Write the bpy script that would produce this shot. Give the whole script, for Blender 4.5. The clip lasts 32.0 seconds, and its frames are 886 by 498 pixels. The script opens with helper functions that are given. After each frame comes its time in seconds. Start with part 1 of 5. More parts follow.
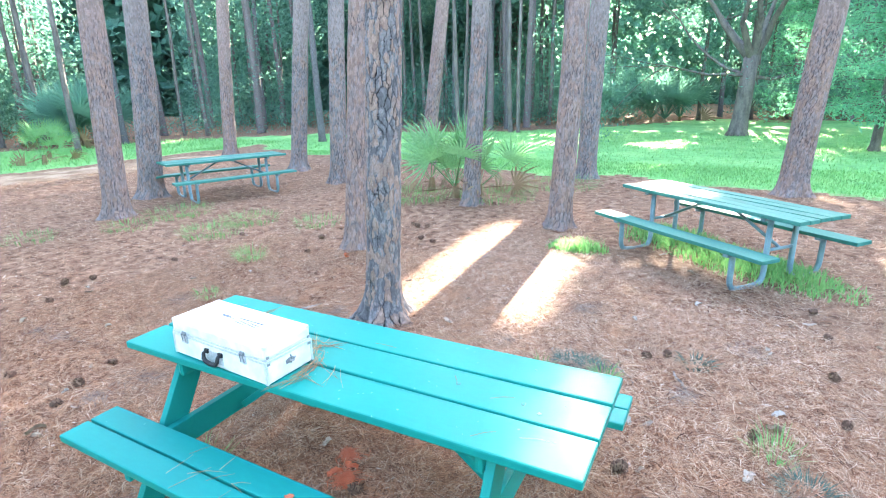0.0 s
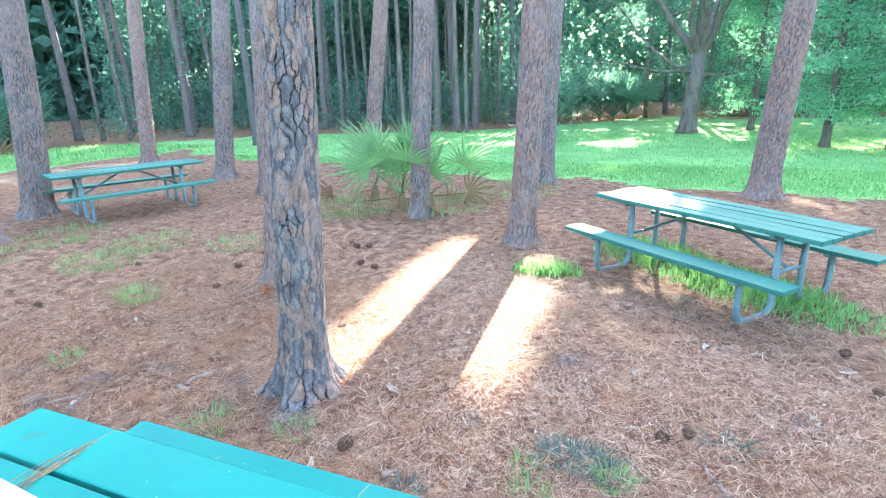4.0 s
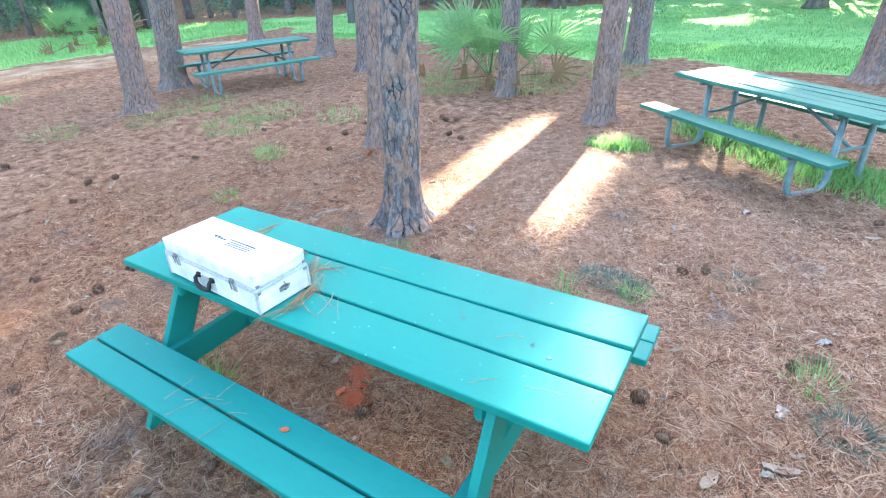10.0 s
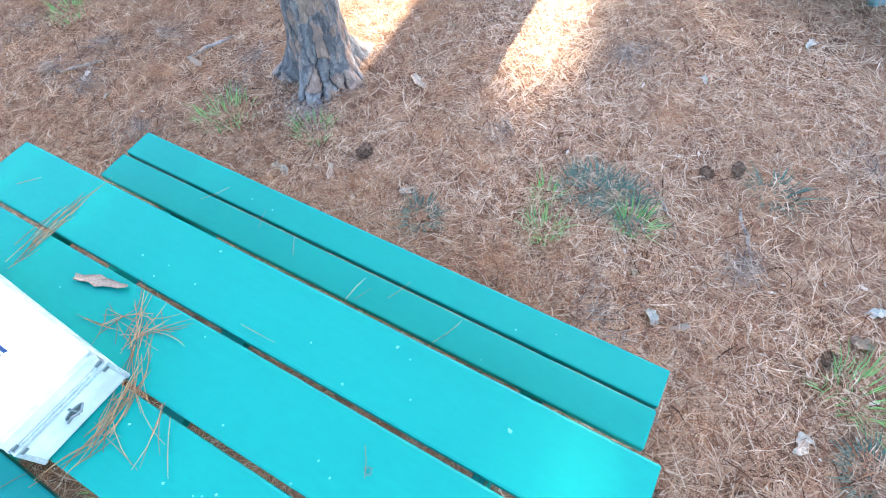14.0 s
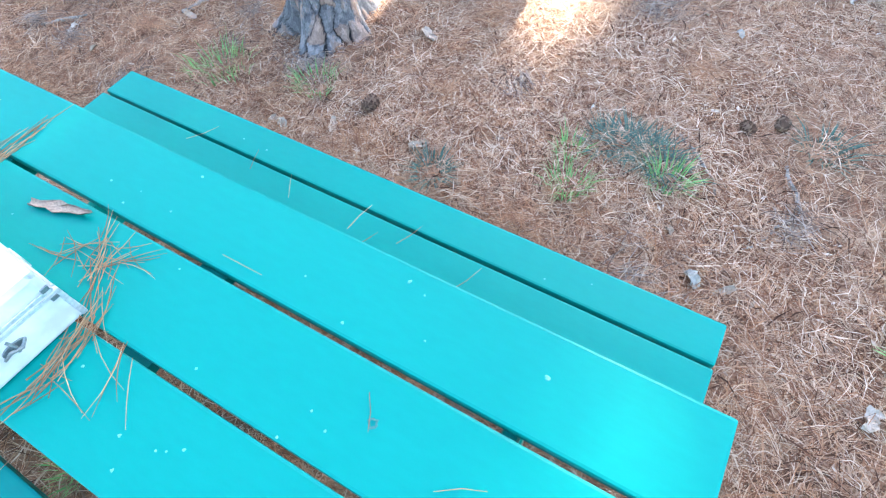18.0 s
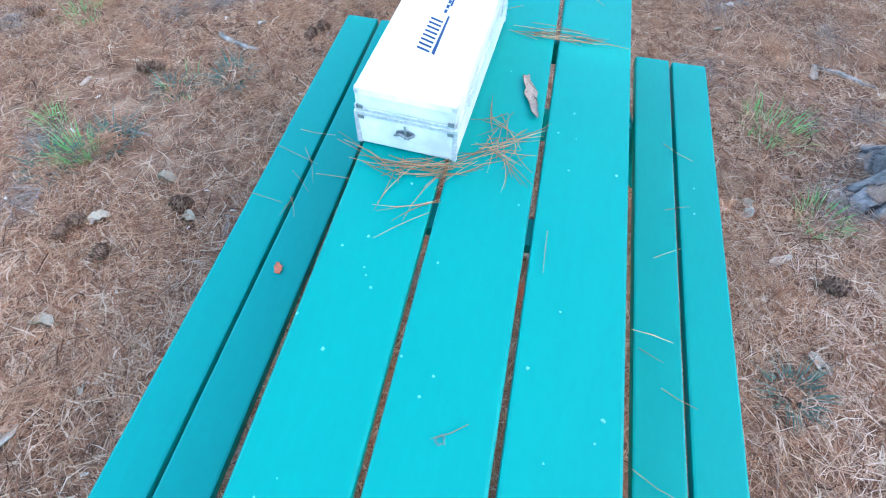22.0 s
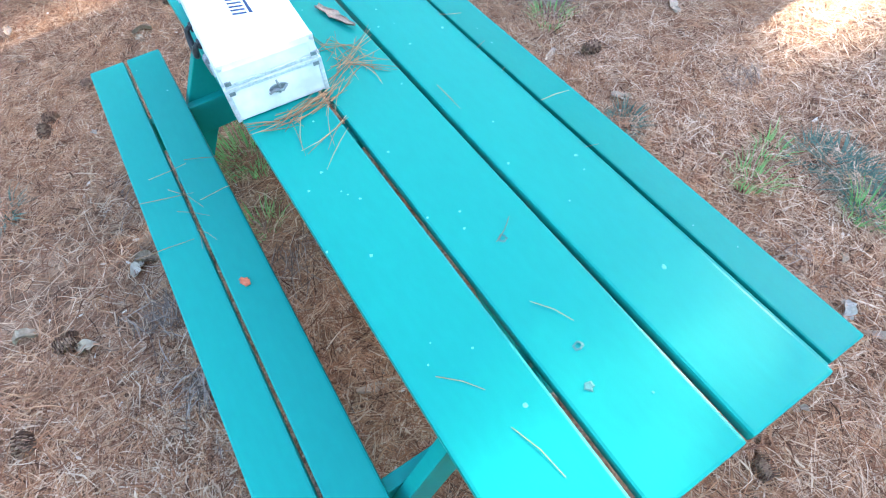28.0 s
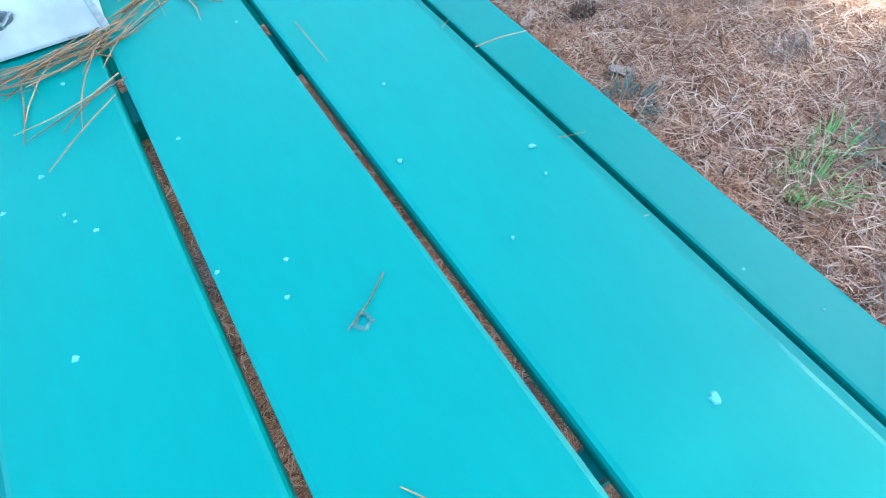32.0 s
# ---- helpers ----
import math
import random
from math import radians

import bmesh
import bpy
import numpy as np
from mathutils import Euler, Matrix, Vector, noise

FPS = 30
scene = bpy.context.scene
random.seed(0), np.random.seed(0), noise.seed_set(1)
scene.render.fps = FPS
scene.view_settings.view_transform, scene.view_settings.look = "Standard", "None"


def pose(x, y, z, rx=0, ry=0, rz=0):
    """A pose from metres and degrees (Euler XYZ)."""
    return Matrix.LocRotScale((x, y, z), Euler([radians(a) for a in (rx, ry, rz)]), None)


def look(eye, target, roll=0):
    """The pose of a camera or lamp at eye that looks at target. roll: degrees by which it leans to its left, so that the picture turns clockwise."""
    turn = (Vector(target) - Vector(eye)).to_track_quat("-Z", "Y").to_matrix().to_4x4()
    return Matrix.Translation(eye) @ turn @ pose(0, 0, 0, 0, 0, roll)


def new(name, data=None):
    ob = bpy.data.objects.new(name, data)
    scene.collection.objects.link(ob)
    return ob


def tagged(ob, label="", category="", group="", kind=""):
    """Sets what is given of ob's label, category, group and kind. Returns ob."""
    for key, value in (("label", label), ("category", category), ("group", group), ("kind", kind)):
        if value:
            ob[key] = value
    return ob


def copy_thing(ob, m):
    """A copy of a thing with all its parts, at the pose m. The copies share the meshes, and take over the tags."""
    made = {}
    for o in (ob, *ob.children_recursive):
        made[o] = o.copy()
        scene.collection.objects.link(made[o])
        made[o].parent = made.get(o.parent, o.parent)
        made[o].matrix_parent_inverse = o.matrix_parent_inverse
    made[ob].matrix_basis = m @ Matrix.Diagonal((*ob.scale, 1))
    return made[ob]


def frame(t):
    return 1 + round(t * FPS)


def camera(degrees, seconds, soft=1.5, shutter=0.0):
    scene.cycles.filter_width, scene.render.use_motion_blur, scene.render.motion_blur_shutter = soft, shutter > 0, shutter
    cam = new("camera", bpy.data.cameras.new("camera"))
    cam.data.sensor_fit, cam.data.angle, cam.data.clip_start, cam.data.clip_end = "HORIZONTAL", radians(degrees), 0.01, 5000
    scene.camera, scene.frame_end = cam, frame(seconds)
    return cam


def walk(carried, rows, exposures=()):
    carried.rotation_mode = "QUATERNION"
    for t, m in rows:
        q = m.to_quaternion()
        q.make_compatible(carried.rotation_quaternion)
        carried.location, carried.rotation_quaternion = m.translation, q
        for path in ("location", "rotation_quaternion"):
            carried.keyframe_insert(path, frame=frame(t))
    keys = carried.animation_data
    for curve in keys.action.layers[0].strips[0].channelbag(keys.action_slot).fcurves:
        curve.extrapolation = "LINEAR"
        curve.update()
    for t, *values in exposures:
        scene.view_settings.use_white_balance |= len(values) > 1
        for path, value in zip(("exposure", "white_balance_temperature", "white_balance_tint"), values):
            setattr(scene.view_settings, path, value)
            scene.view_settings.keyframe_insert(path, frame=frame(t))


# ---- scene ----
cam = camera(79.3, 32.0, soft=1.1)
PATH = [
    (0, (2.733, -1.505, 2.017), (1.836, 0.188, 1.443), -1.3),
    (0.5, (2.568, -1.265, 2.022), (1.787, 0.483, 1.443), -1.8),
    (1, (2.461, -1.066, 1.961), (1.873, 0.757, 1.384), -2.2),
    (1.5, (2.422, -1.037, 1.955), (2.085, 0.844, 1.364), -2.5),
    (2, (2.407, -0.97, 1.96), (2.287, 0.934, 1.362), -2.9),
    (2.5, (2.38, -0.831, 1.962), (2.283, 1.075, 1.363), -2.8),
    (3, (2.347, -0.638, 1.925), (2.164, 1.264, 1.334), -2.6),
    (3.5, (2.3, -0.46, 1.902), (1.953, 1.422, 1.318), -2.3),
    (4, (2.242, -0.378, 1.95), (1.51, 1.391, 1.372), -1.6),
    (4.5, (2.227, -0.428, 2.074), (1.068, 1.099, 1.503), -3.0),
    (6.5, (2.324, -0.903, 1.994), (0.777, 0.087, 1.203), 0.1),
    (7, (2.426, -1.002, 2.014), (0.888, -0.038, 1.174), -0.1),
    (7.5, (2.523, -1.063, 2.029), (1.02, -0.132, 1.094), -0.0),
    (8, (2.617, -1.086, 2.043), (1.119, -0.148, 1.108), -0.2),
    (8.5, (2.669, -1.104, 2.05), (1.259, -0.037, 1.115), -0.9),
    (9, (2.694, -1.129, 2.041), (1.421, 0.097, 1.104), -1.7),
    (9.5, (2.715, -1.151, 2.048), (1.672, 0.269, 1.101), -2.4),
    (10, (2.698, -1.146, 2.039), (1.744, 0.332, 1.088), -2.8),
    (10.5, (2.65, -1.049, 2.047), (1.717, 0.443, 1.097), -2.9),
    (11, (2.559, -0.877, 2.071), (1.769, 0.371, 0.722), -3.4),
    (11.5, (2.49, -0.685, 2.009), (1.697, 0.579, 0.677), -3.7),
    (12, (2.405, -0.441, 2.04), (1.632, 0.806, 0.68), -3.4),
    (13, (2.246, 0.012, 2.16), (1.651, 0.929, 0.485), -4.6),
    (13.5, (2.125, 0.252, 2.24), (1.552, 1.139, 0.541), -4.6),
    (15.5, (2.168, 0.325, 1.958), (1.59, 1.231, 0.271), -4.7),
    (16, (2.148, 0.246, 1.945), (1.573, 1.155, 0.259), -4.6),
    (16.5, (2.103, 0.24, 1.905), (1.531, 1.152, 0.22), -4.4),
    (17, (2.069, 0.265, 1.884), (1.496, 1.174, 0.197), -4.4),
    (17.5, (2.061, 0.266, 1.883), (1.474, 1.169, 0.198), -4.3),
    (18, (2.104, 0.222, 1.869), (1.512, 1.126, 0.186), -4.3),
    (18.5, (2.17, 0.183, 1.866), (1.571, 1.085, 0.184), -4.4),
    (19, (2.196, 0.199, 1.87), (1.579, 1.093, 0.19), -4.5),
    (19.5, (2.162, 0.286, 1.87), (1.522, 1.158, 0.187), -4.2),
    (20, (2.077, 0.423, 1.877), (1.34, 1.208, 0.191), -3.5),
    (20.5, (1.998, 0.531, 1.862), (1.131, 1.176, 0.179), -2.6),
    (21, (1.974, 0.575, 1.856), (0.96, 0.999, 0.185), -1.3),
    (21.5, (2.001, 0.527, 1.865), (0.908, 0.644, 0.194), 0.6),
    (22, (2.062, 0.415, 1.863), (0.979, 0.232, 0.192), 2.4),
    (22.5, (2.121, 0.303, 1.883), (1.048, 0.065, 0.212), 2.4),
    (23, (2.157, 0.152, 1.899), (1.083, -0.077, 0.227), 2.2),
    (23.5, (2.161, -0.038, 1.915), (1.07, -0.18, 0.246), 1.1),
    (24, (2.19, -0.211, 1.919), (1.086, -0.183, 0.251), -0.7),
    (24.5, (2.22, -0.335, 1.925), (1.168, -0.064, 0.246), -2.0),
    (25, (2.287, -0.326, 1.894), (1.286, 0.099, 0.215), -3.2),
    (25.5, (2.333, -0.256, 1.901), (1.379, 0.226, 0.21), -3.9),
    (27.5, (2.425, -0.155, 1.858), (1.474, 0.367, 0.178), -4.1),
    (28, (2.355, -0.093, 1.842), (1.402, 0.43, 0.163), -4.6),
    (28.5, (2.269, -0.028, 1.774), (1.318, 0.5, 0.095), -4.5),
    (29, (2.205, 0.052, 1.636), (1.253, 0.579, -0.042), -4.7),
    (29.5, (2.148, 0.147, 1.571), (1.199, 0.673, -0.109), -4.8),
    (30, (2.069, 0.253, 1.553), (1.12, 0.778, -0.127), -4.9),
    (30.5, (1.992, 0.329, 1.503), (1.036, 0.844, -0.177), -4.8),
    (31, (1.95, 0.361, 1.415), (0.993, 0.876, -0.264), -4.9),
    (31.5, (2.01, 0.347, 1.362), (1.052, 0.863, -0.316), -4.8),
    (32, (2.077, 0.338, 1.307), (1.119, 0.857, -0.37), -4.6),
]
walk(cam, [(t, look(eye, target, roll)) for t, eye, target, roll in PATH],
     exposures=[(0.0, 4.16, 6900, 12), (1.5, 4.00, 6500, 11), (4.0, 4.03, 6750, 12), (7.0, 3.86, 7600, 17), (9.0, 3.86, 7200, 15), (11.0, 3.84, 6850, 12),
                (13.0, 3.78, 6700, 10), (16.0, 3.88, 6850, 10), (18.5, 3.84, 6500, 9), (20.0, 3.80, 6550, 9), (21.5, 3.68, 6400, 9), (23.0, 3.76, 6450, 9),
                (25.0, 3.84, 6700, 10), (28.0, 3.82, 6700, 10), (30.5, 3.66, 6350, 9), (32.0, 3.60, 6350, 9)])


# ---- light: low sun beyond the far woods, open sky between the crowns ----
SUN_EL, SUN_AZ = radians(25.0), Vector((-0.055, 1.0, 0.0)).normalized()
SUN = Vector((SUN_AZ.x * math.cos(SUN_EL), SUN_AZ.y * math.cos(SUN_EL), math.sin(SUN_EL)))
world = bpy.data.worlds.new("sky")
scene.world = world
world.use_nodes = True
wn = world.node_tree.nodes
wl = world.node_tree.links
sky = wn.new("ShaderNodeTexSky")
sky.sky_type, sky.sun_disc = "NISHITA", False
sky.sun_elevation, sky.sun_rotation = SUN_EL, math.atan2(SUN_AZ.x, SUN_AZ.y)
sky.dust_density, sky.ozone_density = 1.5, 1.0
bgn = wn["Background"]
bgn.inputs["Strength"].default_value = 0.15
wl.new(sky.outputs["Color"], bgn.inputs["Color"])
sun_data = bpy.data.lights.new("sun", "SUN")
sun_data.energy, sun_data.angle, sun_data.color = 5.0, radians(0.53), (1.0, 0.92, 0.77)
sun = new("sun", sun_data)
sun.matrix_world = look(SUN * 60, (0, 0, 0))


# ---- materials ----
def material(name, colors, rough=0.8, scale=8.0, stretch=(1, 1, 1), bump=0.3, bump_scale=None, fine=None, spec=0.3,
             island=0.0, objrand=0.0, transl=0.0, metal=0.0, bump_dist=0.01, detail=6.0, vary=0.18):
    """A surface with two scales of variation: colors go through a ramp driven by noise, plus a finer noise on value."""
    m = bpy.data.materials.new(name)
    m.use_nodes = True
    n, l = m.node_tree.nodes, m.node_tree.links
    p = n["Principled BSDF"]
    p.inputs["Roughness"].default_value = rough
    p.inputs["Metallic"].default_value = metal
    p.inputs["Specular IOR Level"].default_value = spec
    tc, mp = n.new("ShaderNodeTexCoord"), n.new("ShaderNodeMapping")
    mp.inputs["Scale"].default_value = stretch
    l.new(tc.outputs["Object"], mp.inputs["Vector"])
    nz = n.new("ShaderNodeTexNoise")
    nz.inputs["Scale"].default_value, nz.inputs["Detail"].default_value, nz.inputs["Roughness"].default_value = scale, detail, 0.6
    l.new(mp.outputs["Vector"], nz.inputs["Vector"])
    drive = nz.outputs["Fac"]
    if island or objrand:
        src = n.new("ShaderNodeNewGeometry").outputs["Random Per Island"] if island else n.new("ShaderNodeObjectInfo").outputs["Random"]
        mx = n.new("ShaderNodeMix")
        mx.inputs[0].default_value = island or objrand
        l.new(drive, mx.inputs[2])
        l.new(src, mx.inputs[3])
        drive = mx.outputs[0]
    rp = n.new("ShaderNodeValToRGB")
    while len(rp.color_ramp.elements) < len(colors):
        rp.color_ramp.elements.new(0.5)
    for k, c in enumerate(colors):
        e = rp.color_ramp.elements[k]
        lo, hi = (0.08, 0.92) if (island or objrand) else (0.3, 0.7)
        e.position = lo + (hi - lo) * k / max(1, len(colors) - 1)
        e.color = (*c, 1)
    l.new(drive, rp.inputs["Fac"])
    out = rp.outputs["Color"]
    fn = n.new("ShaderNodeTexNoise")
    fn.inputs["Scale"].default_value, fn.inputs["Detail"].default_value = fine or scale * 9, 4.0
    l.new(mp.outputs["Vector"], fn.inputs["Vector"])
    hs = n.new("ShaderNodeHueSaturation")
    mr = n.new("ShaderNodeMapRange")
    mr.inputs["From Min"].default_value, mr.inputs["From Max"].default_value = 0.3, 0.7
    mr.inputs["To Min"].default_value, mr.inputs["To Max"].default_value = 1 - vary, 1 + vary
    l.new(fn.outputs["Fac"], mr.inputs["Value"])
    l.new(mr.outputs["Result"], hs.inputs["Value"])
    l.new(out, hs.inputs["Color"])
    l.new(hs.outputs["Color"], p.inputs["Base Color"])
    if bump:
        bp = n.new("ShaderNodeBump")
        bp.inputs["Strength"].default_value, bp.inputs["Distance"].default_value = bump, bump_dist
        bn = n.new("ShaderNodeTexNoise")
        bn.inputs["Scale"].default_value, bn.inputs["Detail"].default_value = bump_scale or scale * 6, 5.0
        l.new(mp.outputs["Vector"], bn.inputs["Vector"])
        l.new(bn.outputs["Fac"], bp.inputs["Height"])
        l.new(bp.outputs["Normal"], p.inputs["Normal"])
    if transl:
        tr, ms = n.new("ShaderNodeBsdfTranslucent"), n.new("ShaderNodeMixShader")
        l.new(hs.outputs["Color"], tr.inputs["Color"])
        ms.inputs["Fac"].default_value = transl
        l.new(p.outputs["BSDF"], ms.inputs[1])
        l.new(tr.outputs["BSDF"], ms.inputs[2])
        l.new(ms.outputs["Shader"], n["Material Output"].inputs["Surface"])
    return m


M_PAINT = material("green_paint", [(0.0, 0.190, 0.167), (0.0, 0.206, 0.178), (0.0, 0.220, 0.188)], rough=0.40, scale=2.2,
                   stretch=(0.8, 2.2, 2), bump=0.06, bump_scale=30, fine=25, spec=0.11, vary=0.025, objrand=0.25, bump_dist=0.003)
M_PAINT_OLD = material("weathered_green_paint", [(0.015, 0.12, 0.10), (0.03, 0.17, 0.14), (0.06, 0.22, 0.185)], rough=0.6, scale=3,
                       stretch=(1, 6, 3), bump=0.2, spec=0.2, objrand=0.3, bump_dist=0.004)
M_PIPE = material("blue_grey_steel_pipe", [(0.10, 0.19, 0.22), (0.16, 0.27, 0.31)], rough=0.45, scale=10, bump=0.1, spec=0.5)
M_ALU = material("white_case_panel", [(0.66, 0.675, 0.69), (0.70, 0.715, 0.73)], rough=0.4, scale=1.5, bump=0.05, bump_scale=300, spec=0.5)
M_TRIM = material("aluminium_trim", [(0.52, 0.54, 0.56), (0.62, 0.64, 0.66)], rough=0.35, scale=12, bump=0.05, metal=0.35)
M_BLACK = material("black_plastic", [(0.012, 0.013, 0.015), (0.03, 0.03, 0.034)], rough=0.45, scale=20, bump=0.15)
M_BLUE = material("blue_print", [(0.008, 0.030, 0.095), (0.012, 0.04, 0.12)], rough=0.5, scale=30, bump=0.0)
M_STEEL = material("dull_steel", [(0.22, 0.24, 0.26), (0.36, 0.38, 0.40)], rough=0.4, scale=30, bump=0.1, metal=0.7)
def bark(name, plates, crack, grain=40):
    """Plated bark: each plate has its tint, the furrows are coloured darker."""
    m = material(name, plates, rough=0.9, scale=38, stretch=(1, 1, 0.45), bump=0.55, bump_scale=130, fine=160, spec=0.14, bump_dist=0.004, vary=0.22)
    n, l = m.node_tree.nodes, m.node_tree.links
    ramp = next(q for q in n if q.type == "VALTORGB")
    at, mx = n.new("ShaderNodeAttribute"), n.new("ShaderNodeMix")
    at.attribute_name = "plate"
    mx.inputs[0].default_value = 0.62
    noise_out = ramp.inputs["Fac"].links[0].from_socket
    l.new(noise_out, mx.inputs[2])
    l.new(at.outputs["Fac"], mx.inputs[3])
    l.new(mx.outputs[0], ramp.inputs["Fac"])
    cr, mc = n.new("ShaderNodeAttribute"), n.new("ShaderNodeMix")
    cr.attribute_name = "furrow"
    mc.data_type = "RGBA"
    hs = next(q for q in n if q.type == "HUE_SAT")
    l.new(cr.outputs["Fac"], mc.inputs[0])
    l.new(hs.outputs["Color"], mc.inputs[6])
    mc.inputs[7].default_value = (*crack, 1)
    # small scales of bark, each a step of its own
    mp = next(q for q in n if q.type == "MAPPING")
    wn_, add, vo = n.new("ShaderNodeTexNoise"), n.new("ShaderNodeVectorMath"), n.new("ShaderNodeTexVoronoi")
    wn_.inputs["Scale"].default_value, wn_.inputs["Detail"].default_value = 55.0, 3.0
    l.new(mp.outputs["Vector"], wn_.inputs["Vector"])
    sc = n.new("ShaderNodeVectorMath")
    sc.operation, add.operation = "SCALE", "ADD"
    sc.inputs["Scale"].default_value = 0.035
    l.new(wn_.outputs["Color"], sc.inputs[0])
    l.new(mp.outputs["Vector"], add.inputs[0])
    l.new(sc.outputs["Vector"], add.inputs[1])
    l.new(add.outputs["Vector"], vo.inputs["Vector"])
    vo.inputs["Scale"].default_value = grain
    sp = n.new("ShaderNodeSeparateColor")
    l.new(vo.outputs["Color"], sp.inputs["Color"])
    hv, mv = n.new("ShaderNodeHueSaturation"), n.new("ShaderNodeMapRange")
    mv.inputs["To Min"].default_value, mv.inputs["To Max"].default_value = 0.72, 1.22
    l.new(sp.outputs[0], mv.inputs["Value"])
    l.new(mv.outputs["Result"], hv.inputs["Value"])
    l.new(mc.outputs[2], hv.inputs["Color"])
    l.new(hv.outputs["Color"], n["Principled BSDF"].inputs["Base Color"])
    old, b2 = next(q for q in n if q.type == "BUMP"), n.new("ShaderNodeBump")
    b2.inputs["Strength"].default_value, b2.inputs["Distance"].default_value = 0.8, 0.006
    l.new(sp.outputs[0], b2.inputs["Height"])
    l.new(old.outputs["Normal"], b2.inputs["Normal"])
    l.new(b2.outputs["Normal"], n["Principled BSDF"].inputs["Normal"])
    return m


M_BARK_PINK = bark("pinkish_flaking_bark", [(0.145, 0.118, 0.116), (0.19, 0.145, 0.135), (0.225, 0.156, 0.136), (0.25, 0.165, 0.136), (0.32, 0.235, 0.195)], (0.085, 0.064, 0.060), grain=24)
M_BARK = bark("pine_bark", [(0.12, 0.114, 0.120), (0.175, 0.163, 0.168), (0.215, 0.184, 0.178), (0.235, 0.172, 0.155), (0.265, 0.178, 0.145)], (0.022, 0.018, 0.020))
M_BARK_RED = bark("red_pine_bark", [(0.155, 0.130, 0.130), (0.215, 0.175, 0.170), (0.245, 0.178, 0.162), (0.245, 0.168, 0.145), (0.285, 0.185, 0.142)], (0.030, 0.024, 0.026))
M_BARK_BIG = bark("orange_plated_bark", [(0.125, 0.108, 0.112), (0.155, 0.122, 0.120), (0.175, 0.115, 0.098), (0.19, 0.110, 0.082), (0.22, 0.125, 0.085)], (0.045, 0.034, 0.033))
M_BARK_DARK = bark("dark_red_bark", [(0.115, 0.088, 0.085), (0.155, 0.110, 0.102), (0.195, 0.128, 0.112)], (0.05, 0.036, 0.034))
M_BARK_GREY = material("grey_bark", [(0.07, 0.065, 0.06), (0.14, 0.125, 0.115), (0.19, 0.17, 0.155)], rough=0.92, scale=5, stretch=(1, 1, 0.35),
                       bump=0.8, bump_scale=25, spec=0.15, bump_dist=0.02)
M_GROUND = material("needle_litter_ground", [(0.060, 0.030, 0.019), (0.150, 0.083, 0.054), (0.25, 0.150, 0.100), (0.36, 0.244, 0.178)], rough=0.95, scale=7.0,
                    bump=0.5, bump_scale=90, fine=150, spec=0.1, bump_dist=0.015, vary=0.4, detail=9.0)
M_NEEDLE = material("dry_pine_needles", [(0.045, 0.021, 0.013), (0.225, 0.100, 0.056), (0.39, 0.213, 0.126), (0.58, 0.44, 0.33)], rough=0.8, scale=1.6, bump=0,
                    island=0.84, spec=0.2, transl=0.15)
M_NEEDLE_PALE = material("bleached_pine_needles", [(0.14, 0.067, 0.044), (0.295, 0.166, 0.111), (0.45, 0.300, 0.214), (0.62, 0.485, 0.38)], rough=0.75, scale=1.6, bump=0, island=0.85, spec=0.3, transl=0.1)
M_NEEDLE_RUST = material("rusty_pine_needles", [(0.115, 0.042, 0.021), (0.285, 0.118, 0.057), (0.42, 0.212, 0.112), (0.54, 0.36, 0.245)], rough=0.75, scale=1.6, bump=0, island=0.85, spec=0.3, transl=0.1)
M_NEEDLE_ORANGE = material("fresh_fallen_needles", [(0.14, 0.057, 0.030), (0.29, 0.135, 0.070), (0.44, 0.245, 0.140)], rough=0.65, scale=1.6, bump=0, island=0.8, spec=0.35, transl=0.1)
M_NEEDLE_GREY = material("old_grey_needles", [(0.07, 0.045, 0.035), (0.19, 0.135, 0.11), (0.36, 0.29, 0.25)], rough=0.8, scale=1.6, bump=0, island=0.8, spec=0.2, transl=0.1)
M_NEEDLE_TOP = material("tan_pine_needles", [(0.17, 0.085, 0.045), (0.33, 0.19, 0.10), (0.46, 0.31, 0.18)], rough=0.7, scale=2, bump=0, island=0.8, spec=0.2)
M_GRASS = material("grass_blades", [(0.115, 0.29, 0.095), (0.18, 0.42, 0.14), (0.27, 0.50, 0.18)], rough=0.6, scale=1.2, bump=0, island=0.6, spec=0.3, transl=0.45)
M_MEADOW = material("meadow_soil", [(0.12, 0.29, 0.10), (0.17, 0.38, 0.135), (0.25, 0.43, 0.16)], rough=0.95, scale=0.6, bump=0.5, bump_scale=30, spec=0.1)
M_LEAF = material("forest_leaves", [(0.066, 0.170, 0.134), (0.112, 0.265, 0.196), (0.170, 0.345, 0.240)], rough=0.55, scale=0.35, bump=0, island=0.55, spec=0.15, transl=0.58)
# leaf colour made paler and bluer to stand in for distance haze
M_LEAF_HAZE = material("haze_paled_leaves", [(0.11, 0.28, 0.23), (0.18, 0.40, 0.31), (0.27, 0.50, 0.38)], rough=0.55, scale=0.2, bump=0, island=0.5, spec=0.3, transl=0.55)
M_LEAF_BR = material("young_cypress_leaves", [(0.09, 0.31, 0.18), (0.15, 0.44, 0.25), (0.23, 0.54, 0.30)], rough=0.55, scale=0.8, bump=0, island=0.55, spec=0.3, transl=0.5)
M_PINE = material("pine_needles_green", [(0.020, 0.060, 0.018), (0.045, 0.11, 0.03), (0.075, 0.15, 0.04)], rough=0.6, scale=0.6, bump=0, island=0.55, spec=0.3, transl=0.3)
M_PALM = material("palmetto_leaf", [(0.07, 0.20, 0.08), (0.14, 0.34, 0.13), (0.27, 0.46, 0.24)], rough=0.35, scale=3, bump=0, island=0.7, spec=0.4, transl=0.4)
